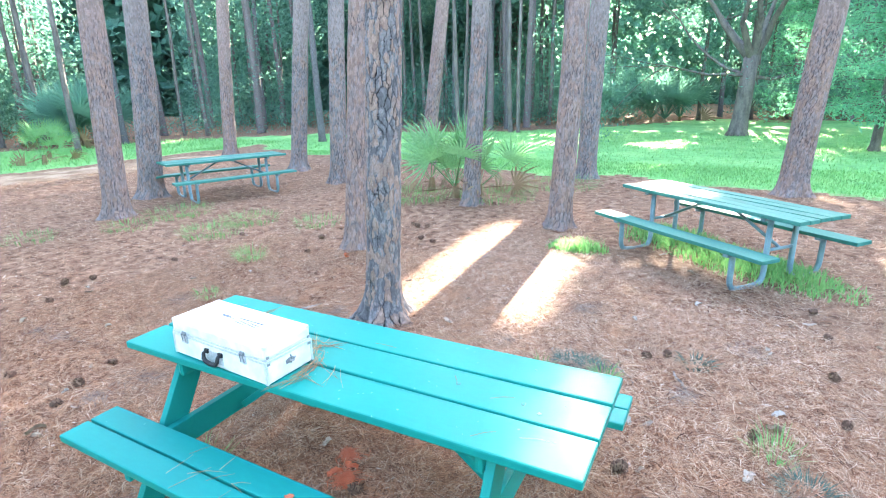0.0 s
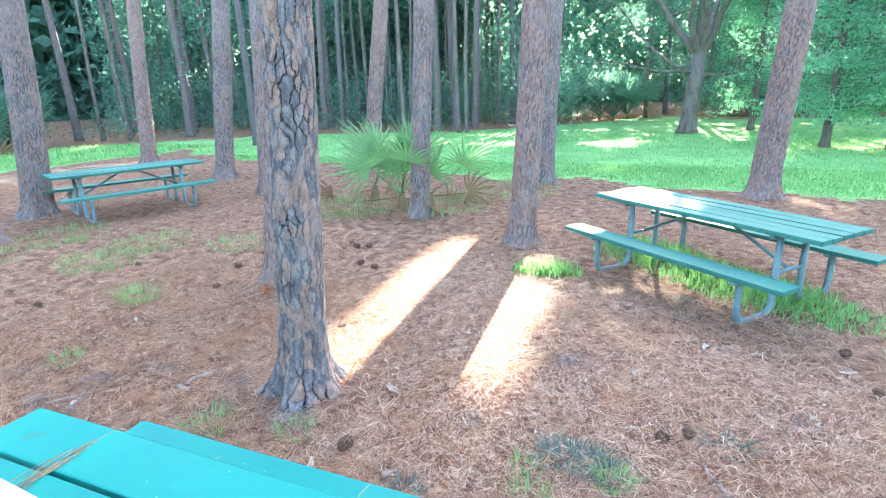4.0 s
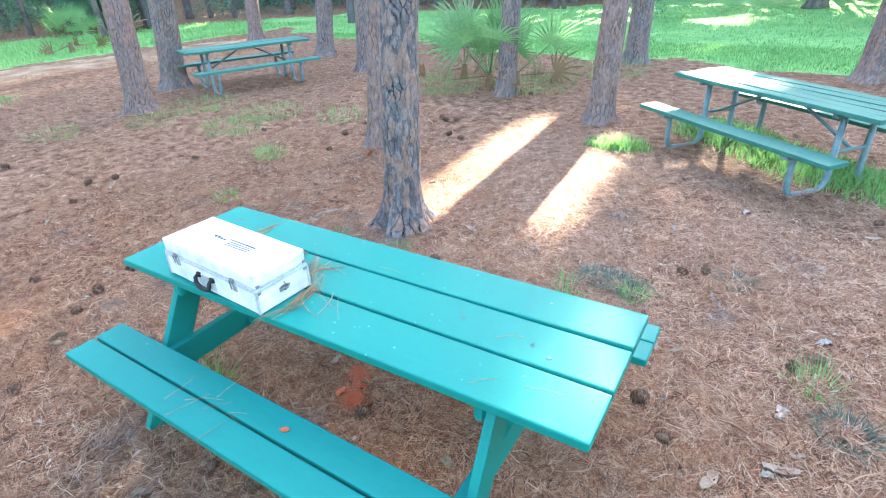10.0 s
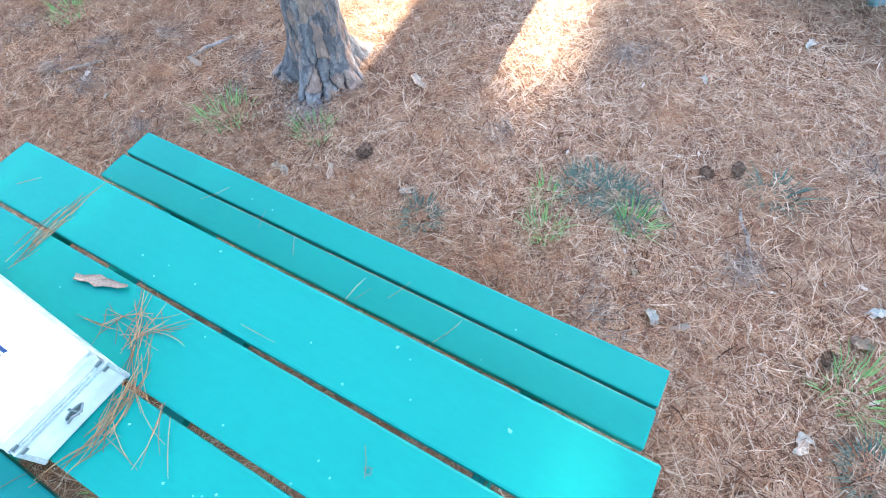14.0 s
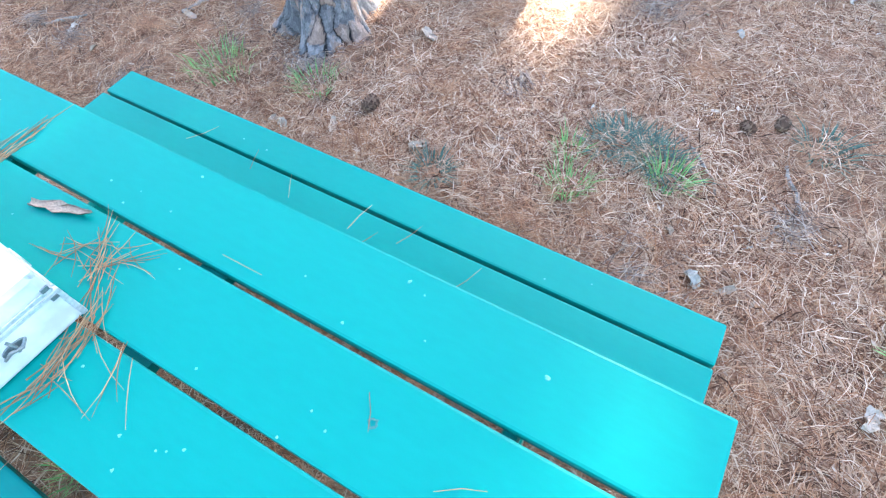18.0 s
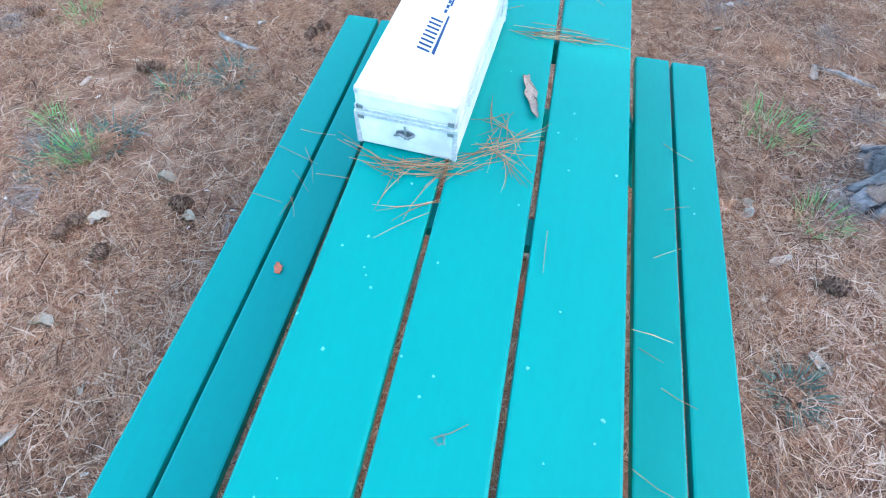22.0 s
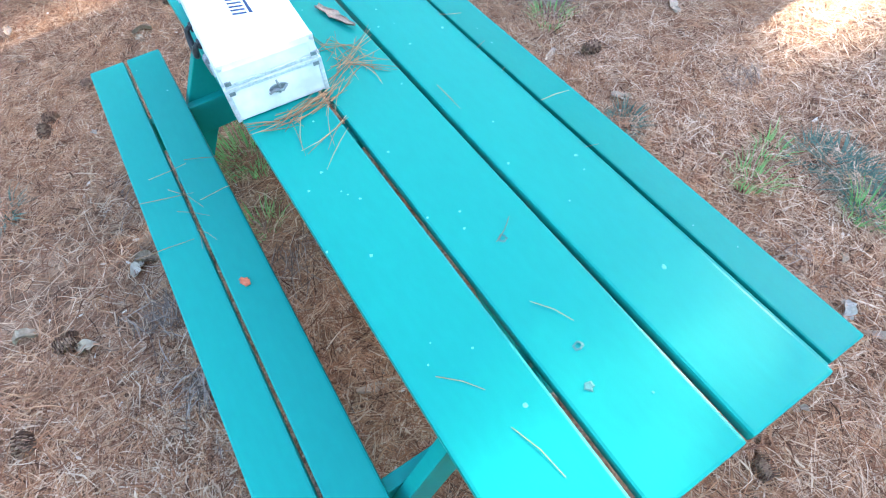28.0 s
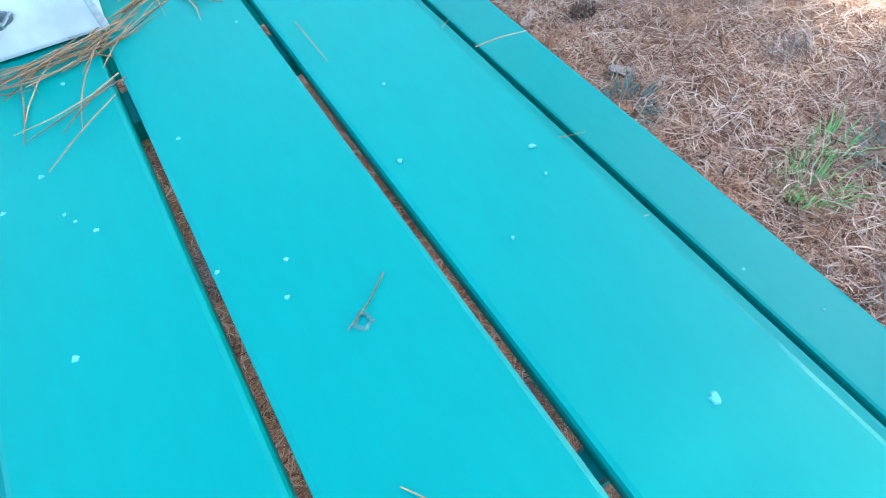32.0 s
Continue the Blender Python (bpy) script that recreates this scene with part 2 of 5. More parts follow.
M_PALM_DRY = material("dry_palm_leaf", [(0.16, 0.11, 0.06), (0.30, 0.21, 0.12)], rough=0.8, scale=3, bump=0, island=0.7, transl=0.2)
M_CONE = material("pine_cone", [(0.06, 0.032, 0.024), (0.17, 0.095, 0.066), (0.36, 0.24, 0.17)], rough=0.85, scale=30, bump=0.3, island=0.6)
M_STICK = material("weathered_stick", [(0.10, 0.085, 0.075), (0.22, 0.20, 0.185), (0.34, 0.32, 0.30)], rough=0.9, scale=14, stretch=(1, 1, 1), bump=0.5)
M_PALEWOOD = material("peeled_wood", [(0.34, 0.26, 0.17), (0.48, 0.39, 0.28)], rough=0.8, scale=14, bump=0.3)
M_CHIP = material("fallen_bark_chip", [(0.20, 0.135, 0.10), (0.36, 0.275, 0.215), (0.50, 0.435, 0.38)], rough=0.9, scale=16, bump=0.5, objrand=0.5)
M_FLAKE = material("pale_bark_flakes", [(0.10, 0.06, 0.045), (0.28, 0.19, 0.14), (0.46, 0.37, 0.30), (0.60, 0.54, 0.48)], rough=0.9, scale=16, bump=0.0, island=0.8)
M_DEAD = material("dead_leaf", [(0.18, 0.12, 0.08), (0.33, 0.26, 0.19), (0.40, 0.37, 0.34)], rough=0.8, scale=12, bump=0.3, objrand=0.7)
M_REDLEAF = material("reddish_leaf", [(0.42, 0.09, 0.04), (0.55, 0.16, 0.08)], rough=0.6, scale=20, bump=0.2)
M_HANG = material("hanging_moss", [(0.20, 0.20, 0.12), (0.33, 0.31, 0.20), (0.45, 0.42, 0.30)], rough=0.9, scale=3, bump=0, island=0.7, transl=0.4)
M_MOSS = material("grey_moss", [(0.05, 0.105, 0.09), (0.12, 0.20, 0.165)], rough=0.95, scale=9, bump=0, island=0.6, transl=0.2)
M_DROP = material("pale_spots", [(0.05, 0.31, 0.285), (0.15, 0.42, 0.39)], rough=0.7, scale=40, bump=0)
M_RING = material("dark_stain", [(0.03, 0.14, 0.13), (0.05, 0.18, 0.16)], rough=0.6, scale=40, bump=0)
M_SAND = material("sandy_track", [(0.16, 0.095, 0.06), (0.28, 0.19, 0.125), (0.42, 0.32, 0.23)], rough=0.95, scale=1.5, bump=0.6, bump_scale=40, spec=0.1)
M_WATER = material("pond_water", [(0.10, 0.17, 0.14), (0.13, 0.20, 0.17)], rough=0.10, scale=0.6, bump=0.1, bump_scale=3, spec=0.6)
M_SIGN = material("pale_board", [(0.5, 0.48, 0.42), (0.62, 0.6, 0.55)], rough=0.7, scale=10, bump=0.1)


# ---- builders ----
def finish(name, me, mat, parent=None, label=""):
    if mat:
        me.materials.append(mat)
    ob = new(name, me)
    if parent:
        ob.parent = parent
    if label:
        ob["label"] = label
    return ob


def part(name, bm, mat, parent=None, label="", smooth=False):
    me = bpy.data.meshes.new(name)
    bm.to_mesh(me)
    bm.free()
    if smooth:
        me.shade_smooth()
    return finish(name, me, mat, parent, label)


def raw(name, verts, faces, mat, parent=None, label="", smooth=False):
    """A mesh from numpy arrays: verts (n, 3), faces (m, k)."""
    me = bpy.data.meshes.new(name)
    faces = np.asarray(faces, np.int32)
    m, k = faces.shape
    me.vertices.add(len(verts))
    me.vertices.foreach_set("co", np.asarray(verts, np.float32).ravel())
    me.loops.add(m * k)
    me.loops.foreach_set("vertex_index", faces.ravel())
    me.polygons.add(m)
    me.polygons.foreach_set("loop_start", np.arange(0, m * k, k, dtype=np.int32))
    me.update(calc_edges=True)
    if smooth:
        me.shade_smooth()
    return finish(name, me, mat, parent, label)


def attribute(ob, name, values):
    ob.data.attributes.new(name, "FLOAT", "POINT").data.foreach_set("value", np.asarray(values, np.float32))


def empty(name, m=None):
    ob = new(name)
    if m is not None:
        ob.matrix_basis = m
    return ob


def box(bm, c, s, m=None, bevel=0.0):
    """A box with centre c and size s, turned by m before it is moved to c, with rounded edges."""
    b = bmesh.new()
    bmesh.ops.create_cube(b, size=1)
    bmesh.ops.scale(b, vec=s, verts=b.verts)
    if bevel:
        bmesh.ops.bevel(b, geom=b.edges[:], offset=bevel, segments=2, profile=0.6, affect="EDGES")
    t = Matrix.Translation(c) @ (m.to_4x4() if m else Matrix.Identity(4))
    bmesh.ops.transform(b, matrix=t, verts=b.verts)
    me = bpy.data.meshes.new("tmp")
    b.to_mesh(me)
    b.free()
    bm.from_mesh(me)
    bpy.data.meshes.remove(me)
    return bm


def tube(bm, pts, radii, seg=10, caps=True):
    """A pipe or twig along points."""
    pts = [Vector(p) for p in pts]
    if not isinstance(radii, (list, tuple)):
        radii = [radii] * len(pts)
    rings, side = [], None
    for i, p in enumerate(pts):
        d = (pts[min(i + 1, len(pts) - 1)] - pts[max(i - 1, 0)]).normalized()
        if side is None:
            side = d.orthogonal().normalized()
        side = (side - d * side.dot(d)).normalized()
        up = d.cross(side)
        rings.append([bm.verts.new(p + (side * math.cos(a) + up * math.sin(a)) * radii[i]) for a in (2 * math.pi * k / seg for k in range(seg))])
    for a, b in zip(rings, rings[1:]):
        for k in range(seg):
            bm.faces.new((a[k], a[(k + 1) % seg], b[(k + 1) % seg], b[k]))
    if caps:
        bm.faces.new(rings[0][::-1])
        bm.faces.new(rings[-1])
    return bm


def plank(name, c, s, mat, parent, m=None, bevel=0.006, label="", warp=0.002, seed=0):
    """A board with eased edges and a slight warp."""
    b = bmesh.new()
    bmesh.ops.create_cube(b, size=1)
    bmesh.ops.scale(b, vec=s, verts=b.verts)
    axis = max(range(3), key=lambda k: s[k])
    bmesh.ops.bevel(b, geom=b.edges[:], offset=bevel, segments=2, profile=0.6, affect="EDGES")
    cut = [e for e in b.edges if abs((e.verts[0].co - e.verts[1].co)[axis]) > s[axis] * 0.7]
    bmesh.ops.subdivide_edges(b, edges=cut, cuts=7)
    for v in b.verts:
        v.co.z += warp * math.sin(v.co[axis] * 2.7 + seed * 1.9) + 0.3 * warp * noise.noise((v.co * 6) + Vector((seed * 7.7, 0, 0)))
    t = Matrix.Translation(c) @ (m.to_4x4() if m else Matrix.Identity(4))
    bmesh.ops.transform(b, matrix=t, verts=b.verts)
    return part(name, b, mat, parent, label)


rng = np.random.default_rng(7)


def along_sun(p):
    """Where the light through a point would meet the ground."""
    k = p[..., 2] / SUN.z
    return p[..., 0] - SUN.x * k, p[..., 1] - SUN.y * k


def in_gap(p, grow=0.0):
    """Openings cut in the far foliage to lay sun patches, told by where their light falls on the ground: x0, x1, y0,
    y1.
    """
    gx, gy = along_sun(p)
    gx = gx + 0.055 * (gy - 3.0)
    hit = np.zeros(gx.shape, bool)
    for x0, x1, y0, y1 in ((-0.16, 0.33, 2.5, 5.9), (0.15, 0.32, -1.58, -0.94), (0.10, 0.22, 0.0, 1.6), (0.97, 1.32, 2.75, 5.4),
                           (-12.5, -9.5, 4.0, 12.0), (-16, -9.6, -8.0, 4.0)):
        hit |= (gx > x0 - grow) & (gx < x1 + grow) & (gy > y0 - grow) & (gy < y1 + grow)
    ox, oy = along_sun(p)
    for cx, cy, hu, hv in ((2.28, 4.14, 0.52, 0.17), (1.60, 4.48, 0.34, 0.09), (2.75, 5.28, 0.70, 0.22)):
        hit |= (np.abs((ox - cx) * 0.77 - (oy - cy) * 0.64) < hu) & (np.abs((ox - cx) * 0.64 + (oy - cy) * 0.77) < hv)
    soft = np.abs(np.sin(p[..., 0] * 37.0 + p[..., 1] * 19.0 + p[..., 2] * 53.0)) > 0.905
    for x0, x1, y0, y1 in ((2.04, 2.44, -2.1, -0.45), (-2.40, -2.08, -0.4, 1.4), (-1.50, -1.25, -1.1, 0.6), (1.2, 1.45, 2.8, 4.7), (0.9, 1.45, 2.05, 2.6), (4.2, 5.0, 5.4, 6.8)):
        hit |= soft & (gx > x0) & (gx < x1) & (gy > y0) & (gy < y1)
    return hit


def leaves(centers, size, spread, per, seed=0, flat=0.35, slim=0.4):
    """Leaf blades (two triangles each, as a bent kite) scattered round centres. Returns verts, faces."""
    g = np.random.default_rng(seed)
    c = np.repeat(np.asarray(centers, float), per, 0)
    n = len(c)
    off = g.normal(size=(n, 3)) * np.asarray(spread)
    c = c + off
    d = g.normal(size=(n, 3))
    d[:, 2] -= flat
    d /= np.linalg.norm(d, axis=1, keepdims=True)
    s = np.cross(d, g.normal(size=(n, 3)))
    s /= np.linalg.norm(s, axis=1, keepdims=True)
    u = np.cross(d, s)
    ln = size * g.uniform(0.6, 1.3, (n, 1))
    w = ln * slim
    v = np.stack([c, c + d * ln * 0.5 + s * w * 0.5 + u * w * 0.15, c + d * ln, c + d * ln * 0.5 - s * w * 0.5 + u * w * 0.15], 1).reshape(-1, 3)
    i = np.arange(n)[:, None] * 4
    return v, np.concatenate([i + [0, 1, 2], i + [0, 2, 3]])


def clear_openings(v, f, at=(0, 0, 0)):
    """Leaves without those that reach into an opening of the canopy."""
    ok = ~in_gap(np.asarray(v).reshape(-1, 4, 3) + np.array(at, float)).any(1)
    return v, f[np.concatenate([ok, ok])]


# ---- ground ----
def meadow_edge(x):
    """The y beyond which grass takes over from needle litter."""
    return 10.5 + 0.24 * max(0.0, -x) + 0.35 * math.sin(x * 0.8 + 0.8) + 0.2 * math.sin(x * 2.1)


def grassiness(x, y):
    """How thick the grass stands: 0 none to 1 full."""
    w = 0.5 * noise.noise((x * 0.8, y * 0.8, 2.0))
    g = 0.0
    if x > -15.2:
        g = max(g, min(1.0, (y - meadow_edge(x) + w) / 0.5))
    g = max(g, min(1.0, (-15.6 + 0.12 * y - x + w) / 0.6))
    g = max(g, 0.95 - math.hypot((x + 10.4) / 1.8, (y - 0.9) / 2.8) ** 2 + 1.5 * w)
    c, q = math.cos(radians(-39.7)), math.sin(radians(-39.7))
    u, v = (x - 2.75) * c + (y - 5.45) * q, -(x - 2.75) * q + (y - 5.45) * c
    g = max(g, 1.0 - (u / 1.7) ** 2 - ((v - 0.1) / 0.65) ** 2 + 1.3 * w - 0.1)
    g = max(g, 1.0 - math.hypot((x - 1.2) / 0.45, (y - 5.08) / 0.22) ** 2)
    return g


def ground_height(x, y):
    r = math.hypot(x - 1.2, y - 0.4)
    h = 0.013 * noise.noise((x * 1.3, y * 1.3, 0.0)) + 0.006 * noise.noise((x * 4.1, y * 4.1, 5.0))
    h -= 0.16 * max(0.0, 1.25 - ((x - 17.3) / 4.6) ** 2 - ((y - 20.4) / 2.6) ** 2) if x > 10 else 0.0
    return h + 0.05 * noise.noise((x * 0.16, y * 0.16, 3.0)) * min(1.0, max(0.0, (r - 8) / 10))


def build_ground():
    xs = np.concatenate([[-3000, -600, -150, -70], np.arange(-40, -18, 0.8), np.arange(-18, -8, 0.3), np.arange(-8, 9, 0.125), np.arange(9, 34, 0.8), [60, 150, 600, 3000]])
    ys = np.concatenate([[-3000, -600, -150, -40, -15], np.arange(-8, -4, 0.4), np.arange(-4, 8, 0.125), np.arange(8, 15, 0.25), np.arange(15, 48, 0.8), [70, 150, 600, 3000]])
    verts = [(x, y, ground_height(x, y) if abs(x) < 50 and abs(y) < 60 else 0.0) for y in ys for x in xs]
    nx = len(xs)
    j, i = np.meshgrid(np.arange(len(ys) - 1), np.arange(nx - 1), indexing="ij")
    a = (j * nx + i).ravel()
    ob = raw("ground", np.array(verts), np.stack([a, a + 1, a + nx + 1, a + nx], 1), M_GROUND, smooth=True)
    ob.data.materials.append(M_MEADOW)
    ob.data.materials.append(M_SAND)
    idx = []
    for y in (ys[:-1] + ys[1:]) / 2:
        for x in (xs[:-1] + xs[1:]) / 2:
            far = edge_side(x, y) > 1.0
            track = -14.6 < x + 0.5 * math.sin(y * 0.4) - 0.06 * y < -12.2 and -9 < y < 11
            idx.append(2 if track else (1 if grassiness(x, y) > (0.35 if y > 9 or x < -13 else 9) and not far else 0))
    ob.data.polygons.foreach_set("material_index", np.array(idx, np.int32))
    tagged(ob, "flat forest floor of brown pine needles giving way to grass", "ground", kind="structure")


# the line where the far woods begin, from the south-west round to the east
EDGE = [(-25, -14), (-24.5, 0), (-21.5, 8), (-19.5, 14), (-14, 19.5), (-6, 22.5), (-2, 26), (2, 33), (14, 31), (26, 22)]


def edge_side(x, y):
    """Roughly how far a point lies beyond the woods' edge; below zero on the near side."""
    best, val = 1e9, -1.0
    for (ax, ay), (bx, by) in zip(EDGE, EDGE[1:]):
        dx, dy = bx - ax, by - ay
        ln = math.hypot(dx, dy)
        t = max(0.0, min(1.0, ((x - ax) * dx + (y - ay) * dy) / ln ** 2))
        px, py = x - ax - t * dx, y - ay - t * dy
        d = math.hypot(px, py)
        if d < best:
            best, val = d, math.copysign(d, (dx * py - dy * px))
    return val


build_ground()


# ---- the painted wooden picnic table ----
L_T, W_T, Z_T, Z_B = 2.44, 0.745, 0.76, 0.44


def near_table():
    t = empty("picnic_table", pose(1.22, 0.3725, 0))
    for k in range(3):
        plank("top_plank", (0, -0.2535 + 0.2535 * k, Z_T - 0.019), (L_T, 0.238, 0.038), M_PAINT, t, bevel=0.008, warp=0.0015, seed=k)
    for side in (-1, 1):
        for k in range(2):
            yy = side * (0.632 + (k - 0.5) * 0.151)
            skew = Matrix.Rotation(radians(-0.9), 3, "Z") if side < 0 else None
            plank("bench_plank", (0.005, yy - (0.019 if side < 0 else 0), Z_B - 0.019), (L_T, 0.139, 0.038), M_PAINT, t, skew, bevel=0.008, warp=0.0015, seed=5 + k + side)
    for sx in (-1, 1):
        x = sx * 0.83
        plank("bench_beam", (x, 0, Z_B - 0.038 - 0.07), (0.04, 1.42, 0.14), M_PAINT, t, bevel=0.005, warp=0)
        plank("top_cleat", (x, 0, Z_T - 0.038 - 0.045), (0.04, 0.70, 0.09), M_PAINT, t, bevel=0.02, warp=0)
        for side in (-1, 1):
            a = math.atan2(0.40, 0.70)
            m = Matrix.Rotation(side * a, 3, "X")
            plank("leg", (x + sx * 0.041, side * 0.43, 0.36), (0.04, 0.135, 0.83), M_PAINT, t, m, bevel=0.005, warp=0)
        m = Matrix.Rotation(sx * math.radians(38), 3, "Y")
        plank("brace", (x - sx * 0.30, 0, 0.50), (0.66, 0.085, 0.038), M_PAINT, t, m, bevel=0.005, warp=0)
    plank("centre_cleat", (0, 0, Z_T - 0.038 - 0.02), (0.088, 0.66, 0.038), M_PAINT, t, bevel=0.004, warp=0)
    tagged(t, "green-painted wooden picnic table with attached benches and plank gaps", "picnic table", "picnic tables")
    return t


near_table()


# ---- the two older tables with pipe frames ----
def pipe_table(m, label):
    t = empty("picnic_table", m)
    for k in range(5):
        plank("top_plank", (0, -0.30 + 0.15 * k, Z_T - 0.02), (2.40, 0.136, 0.04), M_PAINT_OLD, t, bevel=0.006, seed=k, warp=0.003)
    for side in (-1, 1):
        plank("bench_plank", (0, side * 0.68, Z_B - 0.02), (2.40, 0.235, 0.04), M_PAINT_OLD, t, bevel=0.006, seed=7 + side, warp=0.003)
    for sx in (-1, 1):
        x = sx * 0.80
        for side in (-1, 1):
            b = bmesh.new()
            pts = [(x, side * 0.20, Z_T - 0.05), (x, side * 0.20, 0.14), (x, side * 0.208, 0.075), (x, side * 0.235, 0.028), (x, side * 0.28, 0.004), (x, side * 0.44, -0.006),
                   (x, side * 0.60, 0.004), (x, side * 0.645, 0.028), (x, side * 0.672, 0.075), (x, side * 0.68, 0.14), (x, side * 0.68, Z_B - 0.04)]
            tube(b, pts, 0.029, 12)
            part("pipe_leg", b, M_PIPE, t, "bent steel pipe leg", smooth=True)
            b = bmesh.new()
            box(b, (x, side * 0.68, Z_B - 0.055), (0.06, 0.22, 0.03), bevel=0.004)
            part("seat_bracket", b, M_PIPE, t)
        b = bmesh.new()
        box(b, (x, 0, Z_T - 0.06), (0.05, 0.66, 0.04), bevel=0.005)
        part("top_bracket", b, M_PIPE, t)
        b = bmesh.new()
        tube(b, [(x, -0.20, 0.36), (x, 0.20, 0.36)], 0.018, 8)
        part("cross_pipe", b, M_PIPE, t, smooth=True)
        b = bmesh.new()
        tube(b, [(x, 0, 0.36), (sx * 0.10, 0, Z_T - 0.05)], 0.017, 8)
        part("brace_pipe", b, M_PIPE, t, smooth=True)
    tagged(t, label, "picnic table", "picnic tables")
    return t


pipe_table(pose(2.73, 5.32, 0, 0, 0, -39.7), "weathered green picnic table on bent steel pipes in grass")
pipe_table(pose(-6.45, 6.25, 0, 0, 0, 68.0), "worn green plank picnic table with pipe legs on litter")


# ---- pines ----
def lattice(i, j, k):
    """A repeatable random number from 0 to 1 for each lattice cell."""
    h = np.sin(i * 127.1 + j * 311.7 + k * 74.7) * 43758.5453
    return h - np.floor(h)


def value_noise(x, y, k):
    """Smooth noise from -1 to 1 over the plane."""
    i, j = np.floor(x), np.floor(y)
    f, g = x - i, y - j
    f, g = f * f * (3 - 2 * f), g * g * (3 - 2 * g)
    a = lattice(i, j, k) * (1 - f) + lattice(i + 1, j, k) * f
    b = lattice(i, j + 1, k) * (1 - f) + lattice(i + 1, j + 1, k) * f
    return (a * (1 - g) + b * g) * 2 - 1


def cells(x, y, k):
    """Jittered cells: distance to the nearest border, a random number per cell, and how upright that border runs."""
    i0, j0 = np.floor(x), np.floor(y)
    best = np.full(x.shape, 9.0)
    px, py, rnd = np.zeros(x.shape), np.zeros(x.shape), np.zeros(x.shape)
    sites = []
    for di in (-1, 0, 1):
        for dj in (-1, 0, 1):
            i, j = i0 + di, j0 + dj
            sx, sy = i + 0.04 + 0.92 * lattice(i, j, k), j + 0.04 + 0.92 * lattice(i, j, k + 31)
            sites.append((sx, sy))
            d = (sx - x) ** 2 + (sy - y) ** 2
            m = d < best
            best = np.where(m, d, best)
            px, py, rnd = np.where(m, sx, px), np.where(m, sy, py), np.where(m, lattice(i, j, k + 57), rnd)
    edge, upright = np.full(x.shape, 9.0), np.zeros(x.shape)
    for sx, sy in sites:
        vx, vy = sx - px, sy - py
        ln = np.hypot(vx, vy)
        d = np.where(ln > 1e-6, ((px + sx) / 2 - x) * vx / np.maximum(ln, 1e-6) + ((py + sy) / 2 - y) * vy / np.maximum(ln, 1e-6), 9.0)
        m = d < edge
        edge, upright = np.where(m, d, edge), np.where(m, np.abs(vx) / np.maximum(ln, 1e-6), upright)
    return edge, rnd, upright


def bark_relief(u, z, width, tall, seed):
    """Pine bark: flat plates with ragged borders, flaked to the brown inner bark in their middles, parted by thin furrows."""
    wx = 0.020 * value_noise(u * 9, z * 6, seed) + 0.007 * value_noise(u * 45, z * 40, seed + 3) + 0.003 * value_noise(u * 130, z * 130, seed + 4)
    wy = 0.016 * value_noise(u * 14, z * 9, seed + 8) + 0.010 * value_noise(u * 60, z * 50, seed + 5)
    x, y = (u + wx) / width, (z + wy) / (width * tall)
    edge, rnd, upright = cells(x, y, seed)
    e2, r2, _ = cells(x * 2.3 + 5.1, y * 2.1, seed + 91)
    open_ = np.clip(0.55 + 0.9 * value_noise(u * 7, z * 5, seed + 12), 0.35, 1.0) * (0.34 + 0.66 * upright ** 2)
    gap = 0.075 * (0.4 + open_)
    cut = np.clip(1 - edge / gap, 0, 1)
    relief = -1.0 * cut * open_ + 0.35 * (rnd - 0.5) + 0.22 * (r2 - 0.5) * np.clip(e2 / 0.06, 0, 1) + 0.15 * np.clip(edge / 0.4, 0, 1)
    bare = np.clip((edge * 0.8 + 0.45 * value_noise(u * 26, z * 13, seed + 20) + 0.25 * value_noise(u * 90, z * 50, seed + 22) + 0.9 * (rnd - 0.5)) / 0.22, 0, 1)
    tint = 0.22 + 0.22 * (r2 - 0.5) + bare * (0.30 + 0.40 * rnd) - 0.15 * value_noise(u * 5, z * 2.5, seed + 40)
    return relief, np.clip(tint, 0, 1), np.clip(cut * 1.7, 0, 1) * np.clip(open_ * 1.6, 0, 1)


